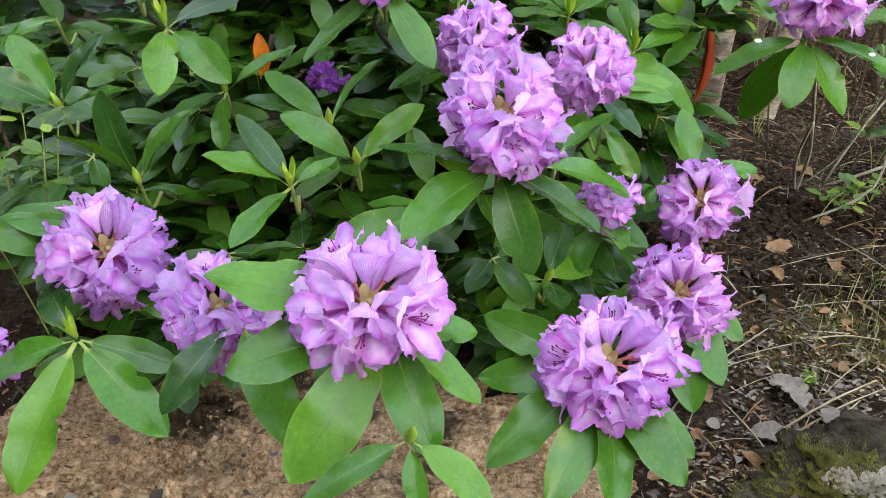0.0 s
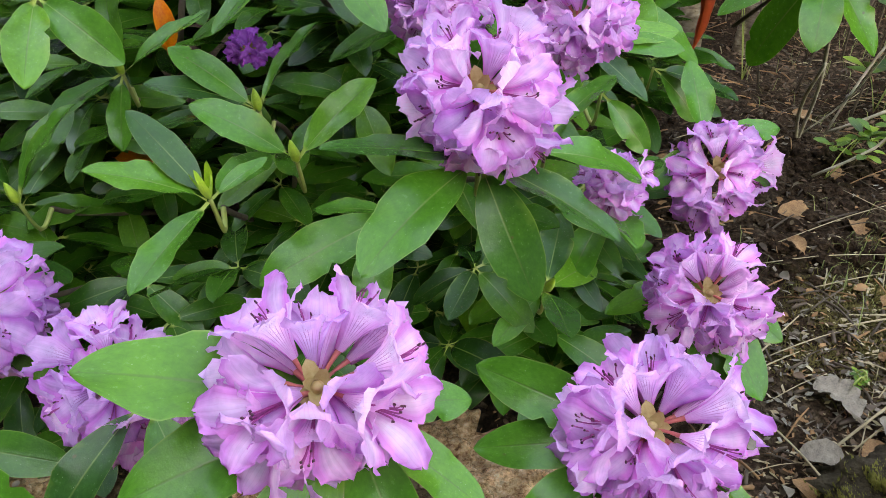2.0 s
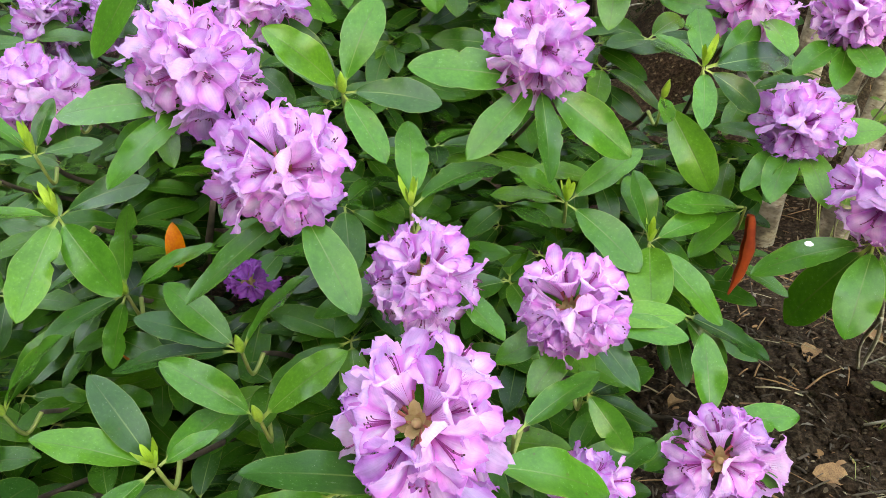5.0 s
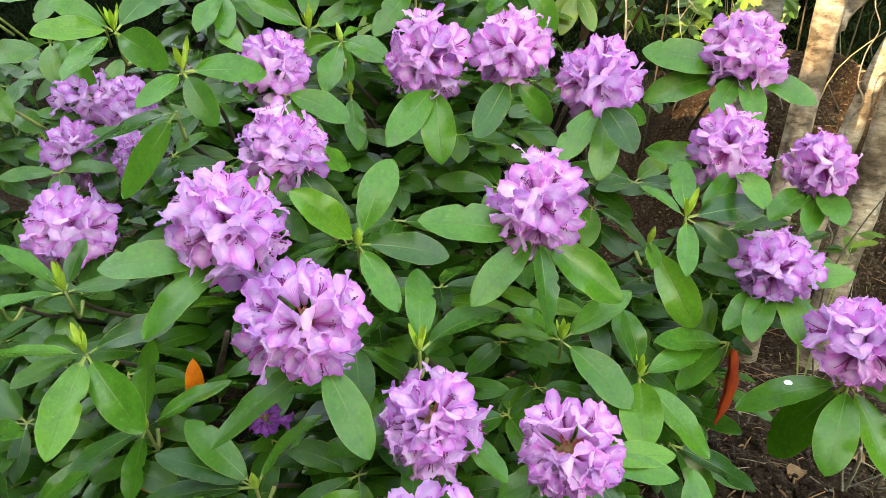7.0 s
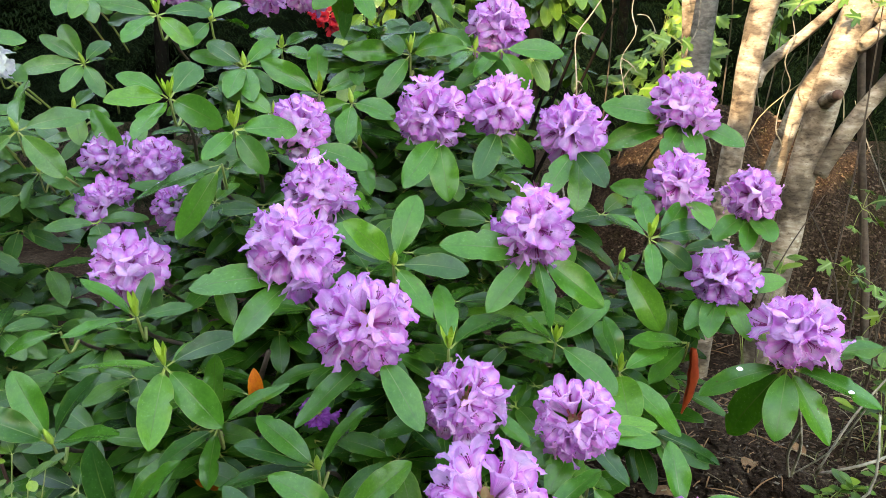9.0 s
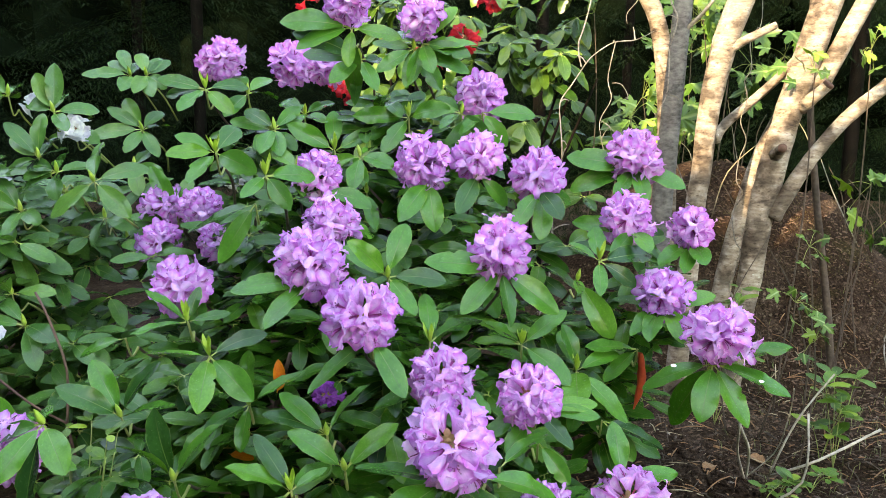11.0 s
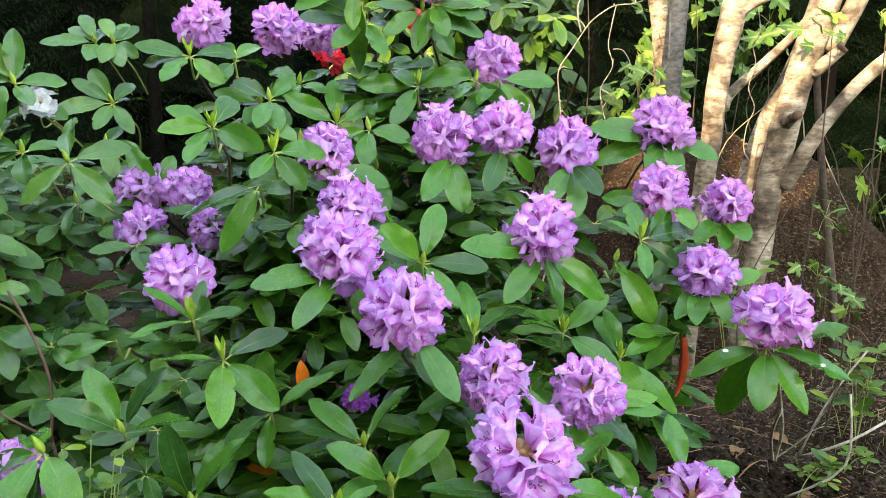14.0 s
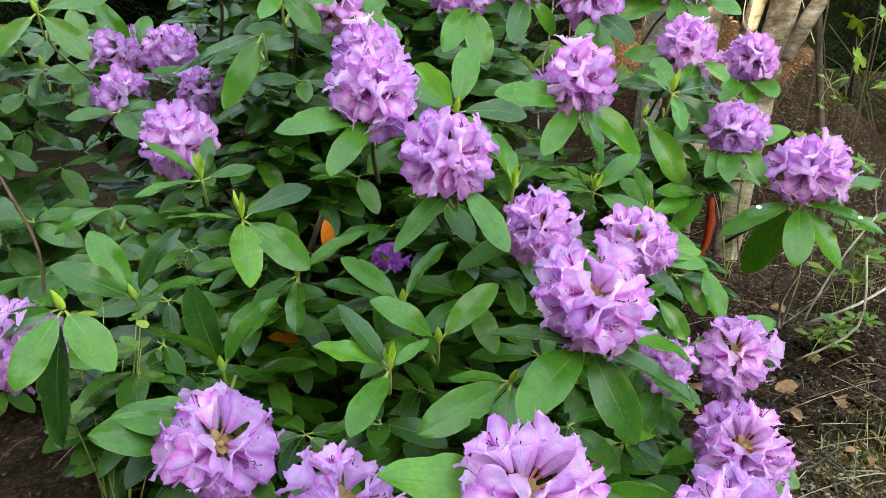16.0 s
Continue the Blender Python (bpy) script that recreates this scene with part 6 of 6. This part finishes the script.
def grass_patch():
    fr = random.Random(12)
    V, F = [], []
    for cx, cy, n, spread in ((0.86, 1.30, 110, 0.10), (0.93, 1.18, 100, 0.09), (0.80, 1.18, 30, 0.06), (1.05, 1.4, 60, 0.08), (1.45, 2.3, 120, 0.2), (1.3, 1.95, 70, 0.15), (1.6, 2.6, 120, 0.2)):
        for k in range(n):
            x, y = fr.gauss(cx, spread), fr.gauss(cy, spread)
            p = Vector(on_ground(x, y, 0.0))
            h = fr.uniform(0.02, 0.065)
            d = Vector((fr.uniform(-1, 1), fr.uniform(-1, 1), 0)) * h
            s = Vector((d.y, -d.x, 0)).normalized() * 0.0008
            b = len(V)
            m = p + d * 0.35 + Vector((0, 0, h * 0.7))
            V += [p - s, p + s, m + s, m - s, p + d + Vector((0, 0, h * 0.75))]
            F += [(b, b + 1, b + 2, b + 3), (b + 3, b + 2, b + 4)]
    tagged(new("grass_tufts", mesh_of("grass_tufts", V, F, [GRASS])), "sparse tufts of thin green and yellow grass", "grass", kind="stuff")


grass_patch()


def ground_cover():
    """Dry moss and bark crumbs that cover the soil in patches."""
    fr = random.Random(52)
    V, F, S = [], [], []
    for cx, cy, n, spread in ((0.85, 1.12, 6000, 0.10), (0.72, 1.22, 4000, 0.08), (0.62, 1.10, 2600, 0.07), (0.98, 1.3, 4000, 0.10), (1.1, 1.2, 3000, 0.10), (1.35, 3.15, 3500, 0.3), (1.75, 3.15, 3000, 0.3)):
        for k in range(n):
            x, y = fr.gauss(cx, spread), fr.gauss(cy, spread * 0.7)
            p = Vector(on_ground(x, y, -0.001))
            d, e = direction(fr.uniform(0, 360), fr.uniform(5, 70)), direction(fr.uniform(0, 360), 0)
            h = fr.uniform(0.005, 0.017)
            b = len(V)
            V += [p - e * 0.0012, p + e * 0.0012, p + d * h]
            F.append((b, b + 1, b + 2))
            S.append(0)
    for cx, cy, n, spread in ((0.47, 0.83, 900, 0.07), (0.55, 0.75, 500, 0.06), (0.66, 1.0, 700, 0.10), (0.85, 1.45, 500, 0.12), (0.42, 0.72, 600, 0.07), (1.35, 3.1, 1200, 0.28), (1.75, 3.1, 1000, 0.28), (1.3, 2.5, 900, 0.3), (1.15, 1.9, 900, 0.2)):
        for k in range(n):
            x, y = fr.gauss(cx, spread), fr.gauss(cy, spread)
            p = Vector(on_ground(x, y, 0.003))
            s = fr.uniform(0.002, 0.008) * (2.0 if cy > 2 else 1.0)
            d, e = direction(fr.uniform(0, 360), fr.uniform(-20, 30)), direction(fr.uniform(0, 360), fr.uniform(-20, 30))
            b = len(V)
            V += [p - d * s, p - e * s * 0.5, p + d * s, p + e * s * 0.5, p + Vector((0, 0, s * 0.4))]
            F += [(b, b + 1, b + 4), (b + 1, b + 2, b + 4), (b + 2, b + 3, b + 4), (b + 3, b, b + 4)]
            S += [1 if cy > 1.6 else fr.choice((1, 1, 2, 3))] * 4
    tagged(new("ground_cover", mesh_of("ground_cover", V, F, [DRYMOSS, CHIP, DEADLEAF, STRAW], None, S, False)), "dry moss and reddish bark crumbs on soil", "litter", kind="stuff")


ground_cover()

SMALL = mesh_of("leaf", *leaf_form(0.3, 0.2, 0.01, 0, 0.24, 8, 2, 0.12, 5)[:2], [MAPLE], leaf_form(0.3, 0.2, 0.01, 0, 0.24, 8, 2, 0.12, 5)[2])


def weed(at, stalks, size, label, cat="weed", spread=0.07, tall=0.07):
    t = thing("weed", at, label, cat, "weeds in the bed")
    at = Vector(at)
    for k in range(stalks):
        top = at + Vector((rng.uniform(-spread, spread), rng.uniform(-spread, spread), tall * rng.uniform(0.5, 1.2)))
        v, f, u = tube([at, at.lerp(top, 0.5) + Vector((0, 0, 0.015)), top], [0.0016, 0.0014, 0.001], 5)
        child("stem", mesh_of("stem", v - np.array(at), f, [GREENSTEM], u), t)
        turn = rng.uniform(0, 360)
        for j in range(5):
            child("leaf", SMALL, t, leaf_pose(top.lerp(at, 0.12 * (j // 3)), direction(turn + 75 * j, rng.uniform(-15, 35)), Vector((0, -0.2, 1)), size * rng.uniform(0.75, 1.2)))


weed(on_ground(1.02, 1.80), 3, 0.05, "small green seedling with rounded leaves on bare soil")
weed(on_ground(1.14, 1.86), 3, 0.045, "small green seedling with rounded leaves on bare soil")
weed(on_ground(0.93, 1.72), 2, 0.035, "small green seedling with rounded leaves on bare soil")
weed(on_ground(1.3, 2.15), 4, 0.07, "leafy green weed beside the trunks", tall=0.2)
weed(on_ground(1.32, 2.1), 4, 0.07, "leafy green weed beside the trunks", tall=0.3, spread=0.1)
weed(on_ground(1.02, 2.38), 5, 0.07, "leafy green weed beside the trunks", tall=0.45, spread=0.08)
weed(on_ground(0.62, 1.02), 4, 0.012, "tiny creeping green weed among litter", tall=0.012, spread=0.03)
weed(on_ground(-0.67, 1.1), 7, 0.035, "pale green wild seedling among the leaves", tall=0.36, spread=0.08)
weed(on_ground(-0.72, 1.18), 6, 0.035, "pale green wild seedling among the leaves", tall=0.38, spread=0.07)


def bare_stems():
    """The grey stems that carry the outlying branch over bare soil."""
    for pts, r in (([(0.98, 1.95, -0.02), (0.95, 1.86, 0.12), (0.86, 1.70, 0.26), (0.73, 1.5, 0.5)], 0.0045), ([(0.98, 1.95, -0.02), (0.91, 1.84, 0.12), (0.85, 1.68, 0.27)], 0.004), ([(0.97, 1.96, -0.02), (1.02, 1.85, 0.12), (0.98, 1.68, 0.30), (0.93, 1.55, 0.42)], 0.002),
                   ([(0.9, 1.72, 0.0), (1.02, 1.66, 0.12), (1.04, 1.7, 0.3)], 0.003), ([(1.05, 1.95, 0.0), (1.15, 1.85, 0.1), (1.35, 1.9, 0.18)], 0.004), ([(1.05, 1.95, 0.0), (1.1, 1.9, 0.2), (1.2, 1.9, 0.35)], 0.003)):
        v, f, u = tube(pts, [r] * len(pts), 6, 0.12)
        child("branch", mesh_of("branch", v - np.array(bush.matrix_basis.translation), f, [PALESTEM], u), bush)


bare_stems()

# single leaves that stand out
def lone_leaf(name, base, tip, up, mat, wide, label, curl=0.5, fold=0.3):
    v, f, u = leaf_form(curl, fold, 0.01, 0.1, 0.19, 11, 4, 0.1, 4)
    d = Vector(tip) - Vector(base)
    child(name, mesh_of("leaf", v, f, [mat], u), bush, leaf_pose(base, d, up, d.length, wide), label)


def rolled_leaf(base, tip, r):
    """A withered leaf rolled into a slack quill, with its open seam."""
    base, tip = Vector(base), Vector(tip)
    d = tip - base
    side = Vector((0.25, -0.95, 0.0))
    V, F, U = [], [], []
    for i in range(13):
        s = i / 12
        w = r * (0.18 + 0.82 * math.sin(math.pi * min(1.0, 0.12 + s * 0.9)) ** 0.8) * (1 + 0.12 * math.sin(19 * s))
        c = base + d * s + Vector((0.012 * math.sin(3 * s), 0, 0))
        x = d.cross(side).normalized()
        for j in range(10):
            a = radians(20 + 32 * j)
            q = w * (1 + 0.035 * j)
            V.append(c + x * (q * math.cos(a)) + side * (q * math.sin(a)))
            U.append((j / 9, s))
    for i in range(12):
        for j in range(9):
            b = i * 10 + j
            F.append((b, b + 1, b + 11, b + 10))
    o = np.array(bush.matrix_basis.translation)
    child("leaf", mesh_of("leaf", np.array([tuple(v) for v in V]) - o, F, [REDLEAF], U), bush, None, "withered red rolled-up leaf")


rolled_leaf((0.556, 1.605, 0.49), (0.545, 1.613, 0.335), 0.0095)
lone_leaf("leaf", (-0.328, 1.350, 0.455), (-0.320, 1.335, 0.540), (0.5, -1, 0.1), ORANGE, 0.85, "bright orange dying leaf", 0.9, 0.9)
lone_leaf("leaf", (-0.45, 1.36, 0.30), (-0.38, 1.33, 0.30), (0, -0.5, 1), ORANGE, 1.0, "bright orange dying leaf")


def white_mark(at, s):
    """A dried white splash on a leaf."""
    V = [(s * q * math.cos(a), s * 0.6 * q * math.sin(a), 0.0012 * (1 - q)) for q in (1.0, 0.6) for a in np.linspace(0, 5.6, 9)] + [(0, 0, 0.0016)]
    V = [(x * (1 + 0.25 * math.sin(31 * y / s)), y, z) for x, y, z in V]
    F = [(i, (i + 1) % 9, 9 + (i + 1) % 9, 9 + i) for i in range(9)] + [(9 + i, 9 + (i + 1) % 9, 18) for i in range(9)]
    child("white_splash", mesh_of("white_splash", V, F, [MARK]), bush, look(at, Vector(at) + Vector((0, 0.75, -0.6))), "dried white splash on a leaf")


white_mark((0.609, 1.486, 0.495), 0.007)
white_mark((0.787, 1.398, 0.488), 0.006)


def flakes():
    """Loose crumbs and chips of the boulder."""
    fr = random.Random(9)
    pieces = []
    for k in range(1500):
        x, y = fr.uniform(-0.85, 0.22), fr.uniform(0.60, 1.10)
        q = ((x + 0.31) / 0.52) ** 2 + ((y - 0.86) / 0.24) ** 2
        z = max(ground_height(x, y), -0.03 + 0.085 * math.sqrt(max(0.0, 1 - q)) * 1.02) + 0.001
        s = fr.choice((0.002, 0.003, 0.004, 0.006)) * fr.uniform(0.7, 1.3)
        p = Vector((x, y, z))
        d, e = direction(fr.uniform(0, 360), fr.uniform(-15, 20)), direction(fr.uniform(0, 360), fr.uniform(-15, 20))
        up = Vector((0, 0, s * fr.uniform(0.3, 0.6)))
        low = [p - d * s, p - e * s * 0.7, p + d * s, p + e * s * 0.7]
        v = low + [q_ * 0.75 + p * 0.25 + up for q_ in low]
        pieces.append((v, [(0, 1, 5, 4), (1, 2, 6, 5), (2, 3, 7, 6), (3, 0, 4, 7), (4, 5, 6, 7)], None, fr.choice((0, 0, 0, 0, 0, 1))))
    V, F, U, S = joined(pieces)
    tagged(new("stone_chips", mesh_of("stone_chips", V, F, [SANDROCK, TWIG, GREYLEAF], U, S, False)), "loose orange-brown stone crumbs on the boulder", "chips", kind="stuff")


flakes()
